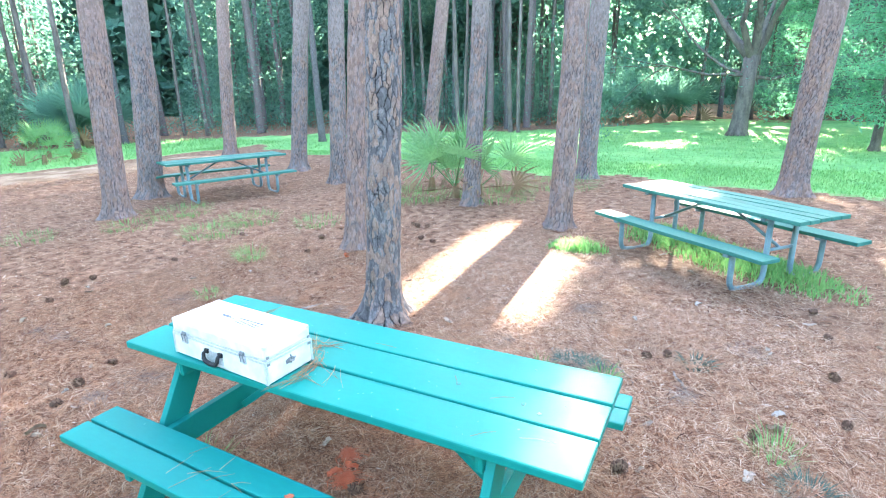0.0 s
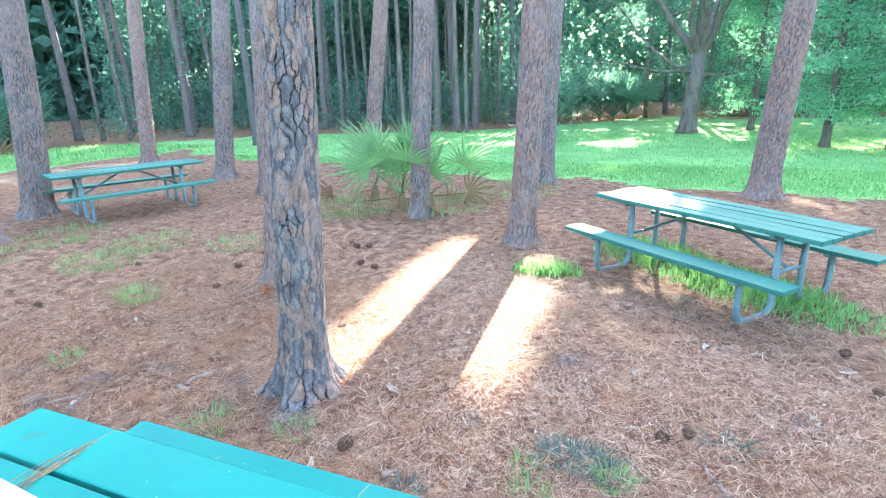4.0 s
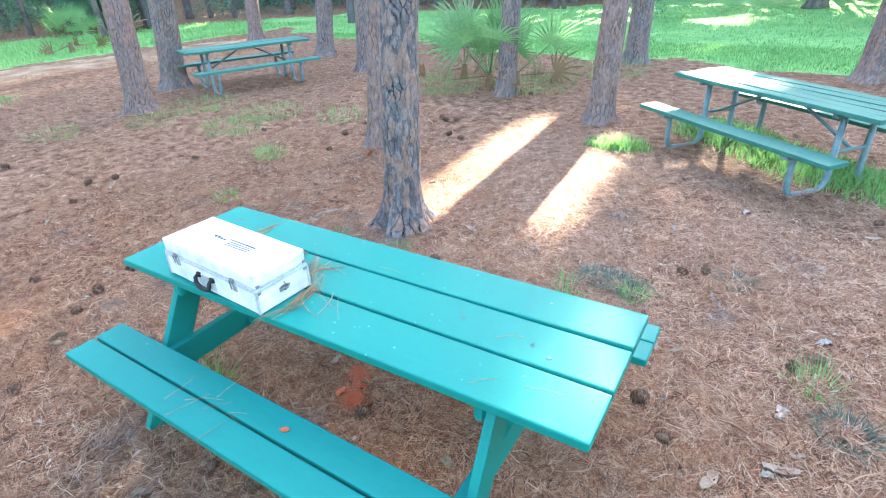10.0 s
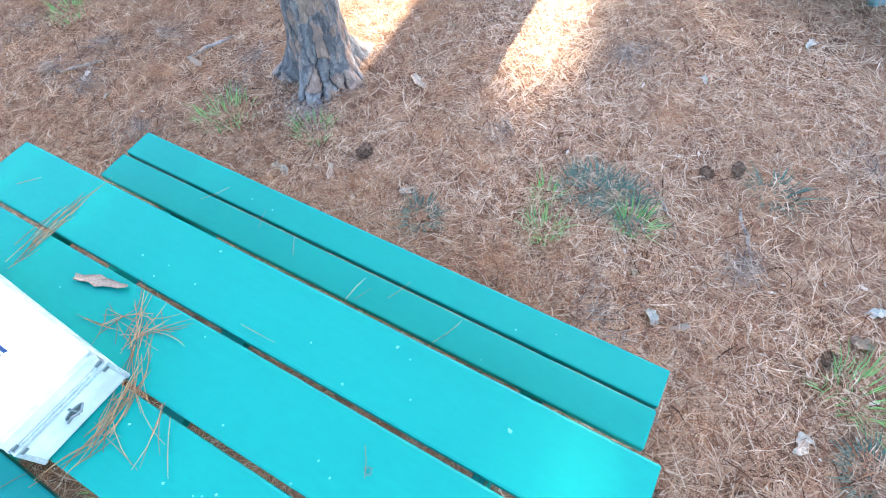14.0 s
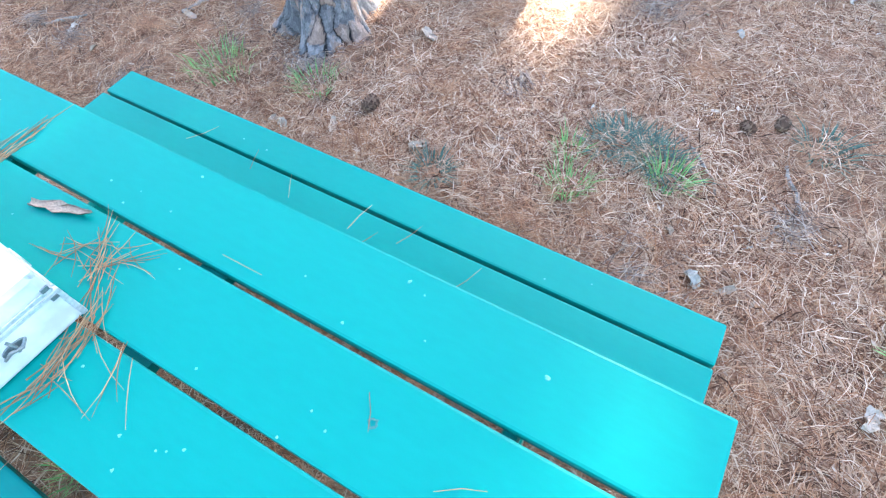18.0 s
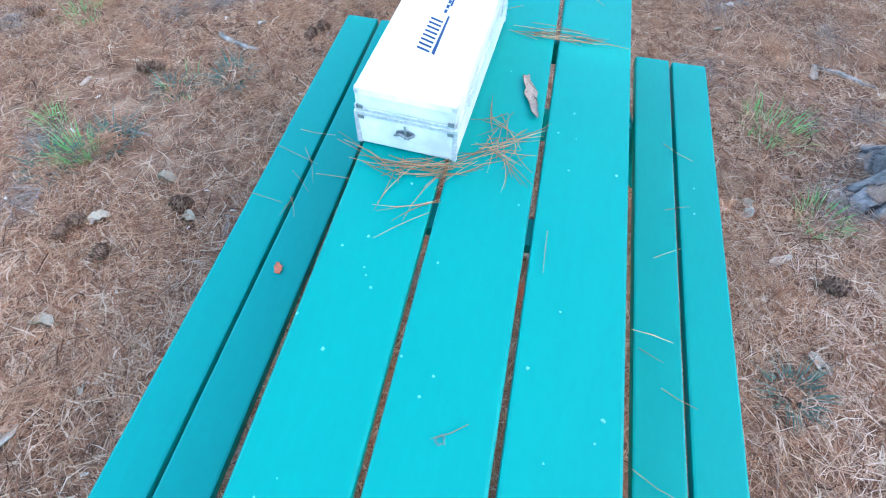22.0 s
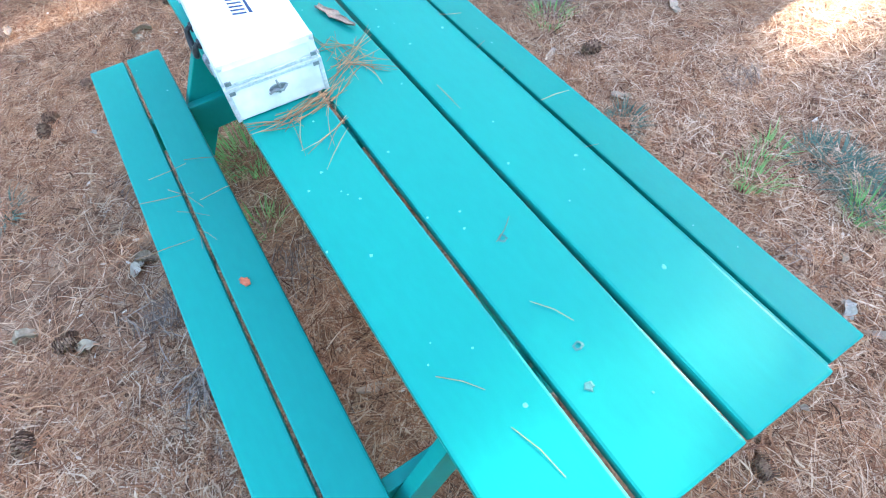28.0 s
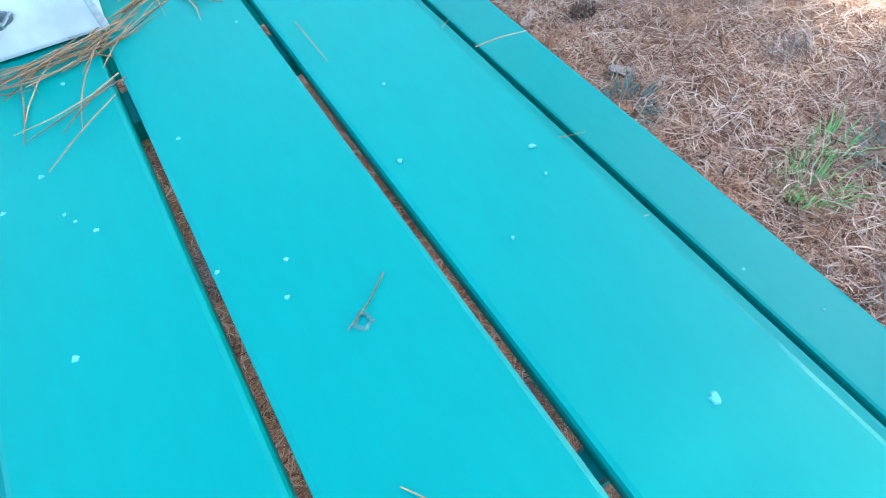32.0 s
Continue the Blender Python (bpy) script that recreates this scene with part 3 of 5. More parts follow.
def pine(name, x, y, r, lean=(0.03, 0.02), height=13.0, seg=40, dz=0.16, flare=0.55, mat=None, amp=0.008, seed=0, label="", crown=True, top_detail=3.2, kink=0.0, width=0.050, tall=1.5, near=0.8):
    """A trunk with plated bark, buttressed foot and a high needle crown."""
    t = empty(name, pose(x, y, 0))
    zs = np.array(list(np.arange(-0.08, top_detail, dz)) + list(np.linspace(top_detail, height, 12)))
    front = math.atan2(-0.6 - y, 2.3 - x)
    s0 = np.linspace(-1, 1, seg + 1)[:-1]
    u = np.pi * (0.62 * s0 + 0.38 * s0 ** 3)
    ph = seed * 1.7
    A, Z = np.meshgrid(u + front, zs)
    U = np.broadcast_to(u, A.shape)
    rr = np.maximum(np.where(Z < 8, r * (1 - 0.028 * np.maximum(Z, 0)), r * (0.776 - 0.10 * (Z - 8))), 0.04)
    fl = flare * r * np.exp(-np.maximum(Z + 0.02, 0) / 0.13)
    cx = lean[0] * Z + 0.015 * np.sin(Z * 0.9 + ph) + kink * np.sin(Z * 1.1)
    cy = lean[1] * Z + 0.015 * np.sin(Z * 0.7 + ph * 2)
    root = 1 + 0.45 * np.sin(A * 5 + ph) + 0.3 * np.sin(A * 3 - ph)
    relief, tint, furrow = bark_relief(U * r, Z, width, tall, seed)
    low = np.clip((top_detail - Z) / 0.4, 0, 1)
    q = rr + fl * np.maximum(root, 0.25) + low * amp * relief + 0.03 * r * value_noise(U * r * 4, Z * 2, seed)
    verts = np.stack([cx + np.cos(A) * q, cy + np.sin(A) * q, Z], -1).reshape(-1, 3)
    n = len(zs)
    j, i = np.meshgrid(np.arange(n - 1), np.arange(seg), indexing="ij")
    a, b = (j * seg + i).ravel(), (j * seg + (i + 1) % seg).ravel()
    ob = raw("trunk", verts, np.stack([a, b, b + seg, a + seg], 1), mat or M_BARK, t, smooth=True)
    attribute(ob, "plate", (0.5 + low * (near if near > 0.9 else 0.5) * (tint - 0.5)).ravel())
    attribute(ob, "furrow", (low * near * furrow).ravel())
    if crown:
        g = np.random.default_rng(100 + seed)
        cs = []
        for _ in range(34):
            h = g.uniform(height * 0.72, height * 1.02)
            q = (height * 1.05 - h) * 0.75 + 0.3
            a = g.uniform(0, 6.28)
            q *= g.uniform(0.4, 1.0)
            cs.append((lean[0] * h + q * math.cos(a), lean[1] * h + q * math.sin(a), h + 0.15 * q))
        v, f = leaves(cs, 0.30, (0.30, 0.30, 0.16), 26, seed=seed, flat=-0.2, slim=0.10)
        raw("crown", v, f, M_PINE, t, "sparse high crown of green needles")
        bm = bmesh.new()
        for c in cs[::2]:
            tube(bm, [(lean[0] * c[2], lean[1] * c[2], c[2] - 0.5), ((lean[0] * c[2] + c[0]) / 2, (lean[1] * c[2] + c[1]) / 2, c[2] - 0.15), c], [0.05, 0.03, 0.012], 5)
        part("branchwork", bm, mat or M_BARK, t)
    tagged(t, label or "tall pine with grey-brown plated bark and high crown", "pine tree", "pine trees")
    return t


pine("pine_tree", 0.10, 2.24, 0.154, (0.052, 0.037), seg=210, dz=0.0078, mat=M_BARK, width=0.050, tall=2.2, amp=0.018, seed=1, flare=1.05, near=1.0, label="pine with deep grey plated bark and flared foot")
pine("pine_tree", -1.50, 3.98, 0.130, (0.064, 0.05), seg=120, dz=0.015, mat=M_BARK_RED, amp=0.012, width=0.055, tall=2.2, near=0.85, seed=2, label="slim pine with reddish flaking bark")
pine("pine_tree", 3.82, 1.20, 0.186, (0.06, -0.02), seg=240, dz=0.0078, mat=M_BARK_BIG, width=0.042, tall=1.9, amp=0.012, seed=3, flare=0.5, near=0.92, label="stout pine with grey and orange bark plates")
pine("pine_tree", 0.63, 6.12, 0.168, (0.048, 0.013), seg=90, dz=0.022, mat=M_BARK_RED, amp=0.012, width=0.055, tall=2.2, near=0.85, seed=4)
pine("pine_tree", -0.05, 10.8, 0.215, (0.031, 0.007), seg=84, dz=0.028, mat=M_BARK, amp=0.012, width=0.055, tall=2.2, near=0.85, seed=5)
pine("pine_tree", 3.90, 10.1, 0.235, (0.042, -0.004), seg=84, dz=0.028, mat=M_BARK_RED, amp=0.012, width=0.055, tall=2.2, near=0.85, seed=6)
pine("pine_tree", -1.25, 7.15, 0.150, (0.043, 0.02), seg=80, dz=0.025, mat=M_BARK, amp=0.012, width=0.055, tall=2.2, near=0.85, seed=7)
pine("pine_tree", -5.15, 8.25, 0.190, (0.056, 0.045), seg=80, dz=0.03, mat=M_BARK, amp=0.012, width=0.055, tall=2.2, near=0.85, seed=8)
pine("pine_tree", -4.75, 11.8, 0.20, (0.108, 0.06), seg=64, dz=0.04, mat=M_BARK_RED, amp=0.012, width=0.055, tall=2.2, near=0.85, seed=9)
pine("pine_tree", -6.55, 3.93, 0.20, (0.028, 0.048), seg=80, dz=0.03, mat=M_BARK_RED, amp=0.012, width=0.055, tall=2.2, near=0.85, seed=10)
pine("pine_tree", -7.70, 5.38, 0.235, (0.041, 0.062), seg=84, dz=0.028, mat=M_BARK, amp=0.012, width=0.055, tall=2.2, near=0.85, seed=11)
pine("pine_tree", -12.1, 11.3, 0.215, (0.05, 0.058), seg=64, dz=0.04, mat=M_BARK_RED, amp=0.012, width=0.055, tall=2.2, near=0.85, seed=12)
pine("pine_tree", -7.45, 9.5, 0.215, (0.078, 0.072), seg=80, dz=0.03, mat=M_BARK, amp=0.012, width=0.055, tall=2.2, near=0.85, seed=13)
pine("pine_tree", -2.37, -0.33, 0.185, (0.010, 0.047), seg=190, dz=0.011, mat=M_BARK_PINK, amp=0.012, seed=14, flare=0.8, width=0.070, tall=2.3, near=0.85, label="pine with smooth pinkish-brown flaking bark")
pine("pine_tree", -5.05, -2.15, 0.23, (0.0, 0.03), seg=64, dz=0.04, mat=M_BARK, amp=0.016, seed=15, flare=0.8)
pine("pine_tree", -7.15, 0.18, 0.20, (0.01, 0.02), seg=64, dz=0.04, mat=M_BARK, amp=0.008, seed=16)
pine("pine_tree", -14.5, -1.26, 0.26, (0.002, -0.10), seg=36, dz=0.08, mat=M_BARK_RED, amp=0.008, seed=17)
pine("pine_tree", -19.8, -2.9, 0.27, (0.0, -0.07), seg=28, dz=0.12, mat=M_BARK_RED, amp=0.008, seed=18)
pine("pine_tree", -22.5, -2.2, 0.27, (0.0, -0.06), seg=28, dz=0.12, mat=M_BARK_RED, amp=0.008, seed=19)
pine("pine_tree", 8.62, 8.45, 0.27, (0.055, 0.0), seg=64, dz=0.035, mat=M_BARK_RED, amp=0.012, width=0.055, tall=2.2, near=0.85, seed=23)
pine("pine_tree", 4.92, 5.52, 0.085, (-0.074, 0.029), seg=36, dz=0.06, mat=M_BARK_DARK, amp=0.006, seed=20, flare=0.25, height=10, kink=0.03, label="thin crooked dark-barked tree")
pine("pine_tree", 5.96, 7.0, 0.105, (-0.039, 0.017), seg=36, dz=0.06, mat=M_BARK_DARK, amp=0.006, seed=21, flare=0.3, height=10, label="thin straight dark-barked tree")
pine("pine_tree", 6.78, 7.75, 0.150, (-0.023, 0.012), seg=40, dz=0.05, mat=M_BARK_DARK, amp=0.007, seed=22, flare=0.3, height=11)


# ---- far woods: trunks, undergrowth, canopy ----
def edge_points(n, lo, hi, g, bias=1.0):
    """Points beyond the woods' edge, from lo to hi metres deep."""
    e = np.array(EDGE, float)
    seg = np.diff(e, axis=0)
    ln = np.hypot(*seg.T)
    k = g.choice(len(seg), n, p=ln / ln.sum())
    t = g.uniform(0, 1, n)
    nrm = np.stack([-seg[:, 1], seg[:, 0]], 1) / ln[:, None]
    d = lo + (hi - lo) * g.uniform(0, 1, n) ** bias
    p = e[k] + seg[k] * t[:, None] + nrm[k] * d[:, None]
    turn = np.degrees(np.arctan2(p[:, 0] - 2.4, p[:, 1] + 1))
    return p[(turn < 27.5) | (turn > 33.5) | (g.uniform(0, 1, n) < 0.08)]


def far_trunks():
    g = np.random.default_rng(31)
    bases = []
    for s in range(4):
        t = empty("pine_tree")
        b = bmesh.new()
        r = (0.11, 0.15, 0.18, 0.09)[s]
        lx, ly = g.uniform(-0.025, 0.025, 2)
        zs = (-0.1, 0.15, 1.0, 2.5, 5.0, 8.0, 12.0, 15.0)
        tube(b, [(lx * z + 0.06 * math.sin(z * 0.8 + s), ly * z, z) for z in zs], [r * (1.35 if z < 0.1 else 1.06 if z < 0.2 else 1 - 0.045 * z) for z in zs], 12)
        part("trunk", b, (M_BARK_GREY, M_BARK, M_BARK_RED, M_BARK_GREY)[s], t, smooth=True)
        cs = [(lx * h + g.normal() * 1.1, ly * h + g.normal() * 1.1, h) for h in g.uniform(9.5, 15.5, 14)]
        v, f = leaves(cs, 0.6, (0.6, 0.6, 0.3), 22, seed=40 + s, flat=-0.2, slim=0.12)
        raw("crown", v, f, M_PINE, t)
        tagged(t, "far straight pine trunk in shaded woods", "pine tree", "far pines")
        bases.append(t)
    spots = [(-29.7, 13.8), (-20.7, 13.2), (-23.4, 17.0), (-22.2, 17.3), (-20.8, 17.6), (-12.5, 16.6), (-7.85, 23.9), (-5.95, 22.6), (-6.35, 22.7), (-33, 1.8), (-26.5, -4.4), (-28, 0.5), (-19.3, 10.4)]
    spots += [tuple(p) for p in edge_points(46, 0.6, 4, g, 0.8)] + [tuple(p) for p in edge_points(190, 3, 17, g, 0.8)]
    spots += [(a + 0.12 * (b - 26), b) for a, b in zip(g.uniform(-11, 3, 46), g.uniform(26, 40, 46))]
    hs = np.linspace(9.0, 16.0, 15)
    clear = []
    for x, y in spots:
        ring = np.array([(x + dx, y + dy, h) for h in hs for dx, dy in ((0, 0), (1.2, 0), (-1.2, 0), (2, 0), (-2, 0))])
        if not in_gap(ring, 0.2).any() or x < -8:
            clear.append((x, y))
    for k, (x, y) in enumerate(clear):
        m = pose(x, y, 0, 0, 0, g.uniform(0, 360))
        if k < 4:
            bases[k].matrix_basis = m
        else:
            copy_thing(bases[k % 4], m)


far_trunks()


def stuff(name, v, f, mat, label, category):
    return tagged(raw(name, v, f, mat), label, category, kind="stuff")


def undergrowth():
    g = np.random.default_rng(5)
    c = edge_points(3600, 2.2, 13, g, 1.0)
    h = 0.25 + 2.6 * g.uniform(0, 1, len(c)) ** 1.6
    keep = np.array([noise.noise((x * 0.35, y * 0.35, 9.0)) > -0.25 for x, y in c])
    v, f = leaves(np.column_stack([c, h])[keep], 0.13, (0.55, 0.55, 0.38), 44, seed=51, flat=0.2, slim=0.42)
    v[:, 2] = np.maximum(v[:, 2], 0.02)
    stuff("undergrowth", v, f, M_LEAF, "dark green shrubs and saplings under the far woods", "undergrowth")
    c = edge_points(4600, 2.5, 16, g, 0.9)
    h = 2.2 + 6.5 * g.uniform(0, 1, len(c))
    keep = np.array([noise.noise((x * 0.3, y * 0.3, z * 0.35)) > (0.24 if z < 6.5 else 0.0) for (x, y), z in zip(c, h)])
    p = np.column_stack([c, h])[keep]
    p = p[~in_gap(p, 0.3)]
    v, f = leaves(p, 0.17, (0.75, 0.75, 0.5), 44, seed=52, flat=0.3, slim=0.42)
    v, f = clear_openings(v, f)
    stuff("lower_canopy", v, f, M_LEAF, "mid-height green foliage of the far woods", "foliage")


undergrowth()


def deep_woods():
    g = np.random.default_rng(6)
    c = edge_points(8000, 11, 26, g, 0.9)
    h = 0.3 + 9.5 * g.uniform(0, 1, len(c))
    keep = np.array([noise.noise((x * 0.3, y * 0.3, z * 0.4)) > -0.45 + 0.022 * z for (x, y), z in zip(c, h)])
    p = np.column_stack([c, h])[keep]
    p = p[~in_gap(p, 0.3)]
    v, f = leaves(p, 0.36, (0.8, 0.8, 0.6), 26, seed=53, flat=0.2, slim=0.45)
    v, f = clear_openings(v, f)
    stuff("deep_woods", v, f, M_LEAF, "dense dark green foliage deep in the woods", "foliage")


deep_woods()


def distant_woods():
    g = np.random.default_rng(12)
    a = g.uniform(radians(20), radians(200), 100000)
    r = g.uniform(58, 68, len(a))
    top = np.array([16.5 + 4.0 * noise.noise((math.cos(b) * 9, math.sin(b) * 9, 0)) + 1.5 * noise.noise((math.cos(b) * 40, math.sin(b) * 40, 0)) for b in a])
    p = np.column_stack([r * np.cos(a), r * np.sin(a), top * g.uniform(0, 1, len(a)) ** 1.35])
    turn = np.degrees(np.arctan2(p[:, 0] - 2.4, p[:, 1] + 1))
    p = p[(turn < 27.5) | (turn > 33.5) | (p[:, 2] < 5.0) | (g.uniform(0, 1, len(p)) < 0.15)]
    # eastern line takes the haze-tinted leaves, western line keeps the plain leaf colour
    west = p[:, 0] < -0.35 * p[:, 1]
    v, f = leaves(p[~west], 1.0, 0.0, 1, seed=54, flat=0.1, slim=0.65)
    stuff("distant_woods", v, f, M_LEAF_HAZE, "distant tree line beyond the meadow, haze put into its pale green", "foliage")
    v, f = leaves(p[west], 1.7, 0.0, 1, seed=55, flat=0.1, slim=0.65)
    stuff("distant_woods", v, f, M_LEAF, "distant dark green tree line beyond the track", "foliage")


distant_woods()


def sun_canopy():
    """Unseen tall crowns added beyond the meadow, which shade the clearing but for a few gaps."""
    g = np.random.default_rng(8)
    n = 105000
    gx, gy = g.uniform(-27, 15, n), g.uniform(-9, 26, n)
    yy = g.uniform(30, 46, n)
    z = (yy - gy) * math.tan(SUN_EL)
    x = gx + SUN_AZ.x / SUN_AZ.y * (yy - gy)
    p = np.column_stack([x, yy, z])
    thin = np.array([noise.noise((a * 0.45, b * 0.30, 1.0)) for a, b in zip(gx, gy)])
    meadow = gy > 8.5
    keep = (z > 6.0) & (~meadow | (thin > np.where(gx > 4, 0.0, np.where(gy > 17, -0.12, -0.48))))
    keep &= ~((gx < -9.5) & (gy < 8.5) & (thin > 0.30))
    v, f = leaves(p[keep], 0.50, 0.0, 1, seed=81, flat=0.1, slim=0.55)
    v, f = clear_openings(v, f)
    stuff("tall_canopy", v, f, M_LEAF, "unseen tall crowns added behind the meadow to shade the clearing", "foliage")


sun_canopy()


def back_woods():
    """Plain woods round the rest of the clearing."""
    g = np.random.default_rng(9)
    a = g.uniform(radians(-165), radians(12), 5200)
    r = g.uniform(17, 27, len(a))
    h = 0.4 + 9.5 * g.uniform(0, 1, len(a)) ** 1.2
    p = np.column_stack([1 + r * np.cos(a), r * np.sin(a), h])
    v, f = leaves(p, 0.5, (0.9, 0.9, 0.6), 7, seed=91, flat=0.2, slim=0.5)
    stuff("woods_behind", v, f, M_LEAF, "green woods closing the rest of the clearing", "foliage")


back_woods()


def limb(bm, p, d, length, r, depth, g, tips, droop=0.0):
    """A branching limb; collects its tips."""
    pts, rad = [Vector(p)], [r]
    q, d = Vector(p), Vector(d).normalized()
    for k in range(4):
        d = (d + Vector(g.normal(size=3)) * 0.16 + Vector((0, 0, -droop))).normalized()
        q = q + d * length / 4
        pts.append(q.copy())
        rad.append(r * (1 - 0.14 * (k + 1)))
        if depth < 3:
            tips.append(tuple(q))
    tube(bm, pts, rad, 8 if depth > 1 else 5, caps=False)
    if depth:
        for _ in range(3 if depth > 1 else 2):
            e = (d + Vector(g.normal(size=3)) * 0.6).normalized()
            limb(bm, q, e, length * 0.72, rad[-1] * 0.72, depth - 1, g, tips, droop)
    else:
        tips.append(tuple(q))


def broad_tree(name, x, y, r, label, seed, mat_leaf, fork=2.6, lean=(0.05, 0), length=3.4, per=16, size=0.2):
    g = np.random.default_rng(seed)
    t = empty(name, pose(x, y, 0))
    b = bmesh.new()
    zs = (-0.1, 0.15, 0.6, 1.6, fork)
    tube(b, [(lean[0] * z, lean[1] * z, z) for z in zs], [r * 1.7, r * 1.25, r * 1.05, r * 0.98, r * 0.92], 16)
    part("trunk", b, M_BARK_GREY, t, smooth=True)
    tips = []
    for k in range(9):
        b = bmesh.new()
        if k < 6:
            a = k * 1.05 + g.uniform(-0.3, 0.3)
            limb(b, (lean[0] * fork, lean[1] * fork, fork - 0.25), (math.cos(a) * 0.8, math.sin(a) * 0.8, g.uniform(0.5, 1.3)), length, r * 0.48, 3, g, tips)
        else:
            a = (2.9, 0.2, 3.6)[k - 6]
            limb(b, (lean[0] * 2, lean[1] * 2, fork * 0.75), (math.cos(a), math.sin(a), 0.22), length * 1.1, r * 0.24, 2, g, tips, 0.03)
        part("limb", b, M_BARK_GREY, t, smooth=True)
    v, f = leaves(np.array(tips), size, (0.45, 0.45, 0.32), per, seed=seed, flat=0.35, slim=0.42)
    v, f = clear_openings(v, f, (x, y, 0))
    raw("crown", v, f, mat_leaf, t, "loose crown of green leaves")
    tagged(t, label, "tree", "")
    return t


broad_tree("oak_tree", 3.05, 23.3, 0.29, "old dark-trunked oak with spreading limbs on the grass", 61, M_LEAF, fork=3.0, length=3.4, per=70, size=0.11)


def cypress(x, y, h, seed, label, mat=M_LEAF_BR, low=1.0, r=0.11):
    g = np.random.default_rng(seed)
    t = empty("cypress_tree", pose(x, y, 0))
    b = bmesh.new()
    tube(b, [(0, 0, -0.1), (0.01, 0, 0.2), (0.03, 0, 1.2), (0.0, 0.02, 3), (0.04, 0, h)], [r * 1.9, r * 1.2, r, r * 0.8, 0.02], 10)
    part("trunk", b, M_BARK_GREY, t, smooth=True)
    b, cs = bmesh.new(), []
    for _ in range(120):
        z = g.uniform(low, h)
        q = (0.5 + 0.30 * (h - z)) * g.uniform(0.55, 1.0)
        a = g.uniform(0, 6.28)
        tip = Vector((q * math.cos(a), q * math.sin(a), z - 0.10 * q))
        tube(b, [(0, 0, z - 0.1), tip * 0.5 + Vector((0, 0, z * 0.5 + 0.05)), tip], [0.02, 0.012, 0.005], 4, caps=False)
        for s in (0.35, 0.6, 0.85, 1.05):
            cs.append((tip.x * s, tip.y * s, z - 0.1 * q * s))
    part("branchwork", b, M_BARK_GREY, t)
    v, f = leaves(cs, 0.17, (0.20, 0.20, 0.09), 20, seed=seed, flat=0.5, slim=0.28)
    v, f = clear_openings(v, f, (x, y, 0))
    raw("crown", v, f, mat, t, "feathery bright green sprays")
    tagged(t, label, "tree", "young cypresses")


for k, (x, y, h) in enumerate(((6.55, 18.3, 7.5), (7.95, 17.7, 6.5), (9.45, 16.2, 8.5), (11.6, 21.5, 9.0), (5.4, 24.5, 8.0), (14.9, 17.0, 7.5), (17.0, 26.5, 6.0), (12.6, 24.0, 8.5))):
    cypress(x, y, h, 70 + k, "young feathery cypress on the grass by the pond")


# ---- pond ----
def pond():
    b = bmesh.new()
    g = np.random.default_rng(3)
    ring = [b.verts.new((17.3 + (5.0 + g.uniform(-0.3, 0.3)) * math.cos(a), 20.4 + (2.9 + g.uniform(-0.2, 0.2)) * math.sin(a), -0.05)) for a in np.linspace(0, 6.283, 41)[:-1]]
    b.faces.new(ring)
    tagged(part("pond", b, M_WATER), "still pond with pale reflections beyond the grass", "pond", kind="structure")


pond()


# ---- palms ----
def frond_mesh(g, n=22, length=0.72, petiole=0.7, drop=0.35, split=0.30, wide=3.7):
    """A fan leaf on its stalk, which grows along +x: a pleated web that splits into stiff pointed fingers with drooping ends."""
    hub = Vector((petiole, 0, -0.10 * petiole))
    v = [(0, -0.014, 0), (0, 0.014, 0), (0, 0, 0.012), tuple(hub + Vector((0, -0.009, 0))), tuple(hub + Vector((0, 0.009, 0))), tuple(hub + Vector((0, 0, 0.008)))]
    f = [(0, 1, 4), (0, 4, 3), (0, 3, 2), (3, 5, 2), (1, 2, 4), (4, 2, 5)]
    step = wide / (n - 1)
    for k in range(n):
        a = (k / (n - 1) - 0.5) * wide
        ln = length * (0.70 + 0.30 * math.cos(a * 0.6)) * g.uniform(0.85, 1.12)
        d, t = Vector((math.cos(a), math.sin(a), 0)), Vector((-math.sin(a), math.cos(a), 0))
        cup = 0.30 * abs(math.sin(a * 0.5))
        w = step * 0.50 * split * ln
        sag = g.uniform(0.10, 0.45) * drop * 1.6
        rows = []
        for s, ww, lift in ((split, w, 0.0), (0.62, 0.70 * w, 0.10), (0.84, 0.40 * w, 0.55), (1.0, 0.0, 1.0)):
            p = hub + d * (s * ln) + Vector((0, 0, cup * s * ln - sag * lift * ln))
            rows.append([p - t * ww, p + Vector((0, 0, 0.5 * ww)), p + t * ww] if ww else [p])
        i0 = len(v)
        for r in rows:
            v += [tuple(p) for p in r]
        f += [(5, i0, i0 + 1), (5, i0 + 1, i0 + 2)]
        for r in (0, 3):
            f += [(i0 + r, i0 + r + 3, i0 + r + 4), (i0 + r, i0 + r + 4, i0 + r + 1), (i0 + r + 1, i0 + r + 4, i0 + r + 5), (i0 + r + 1, i0 + r + 5, i0 + r + 2)]
        f += [(i0 + 6, i0 + 9, i0 + 7), (i0 + 7, i0 + 9, i0 + 8)]
    return np.array(v), np.array(f)


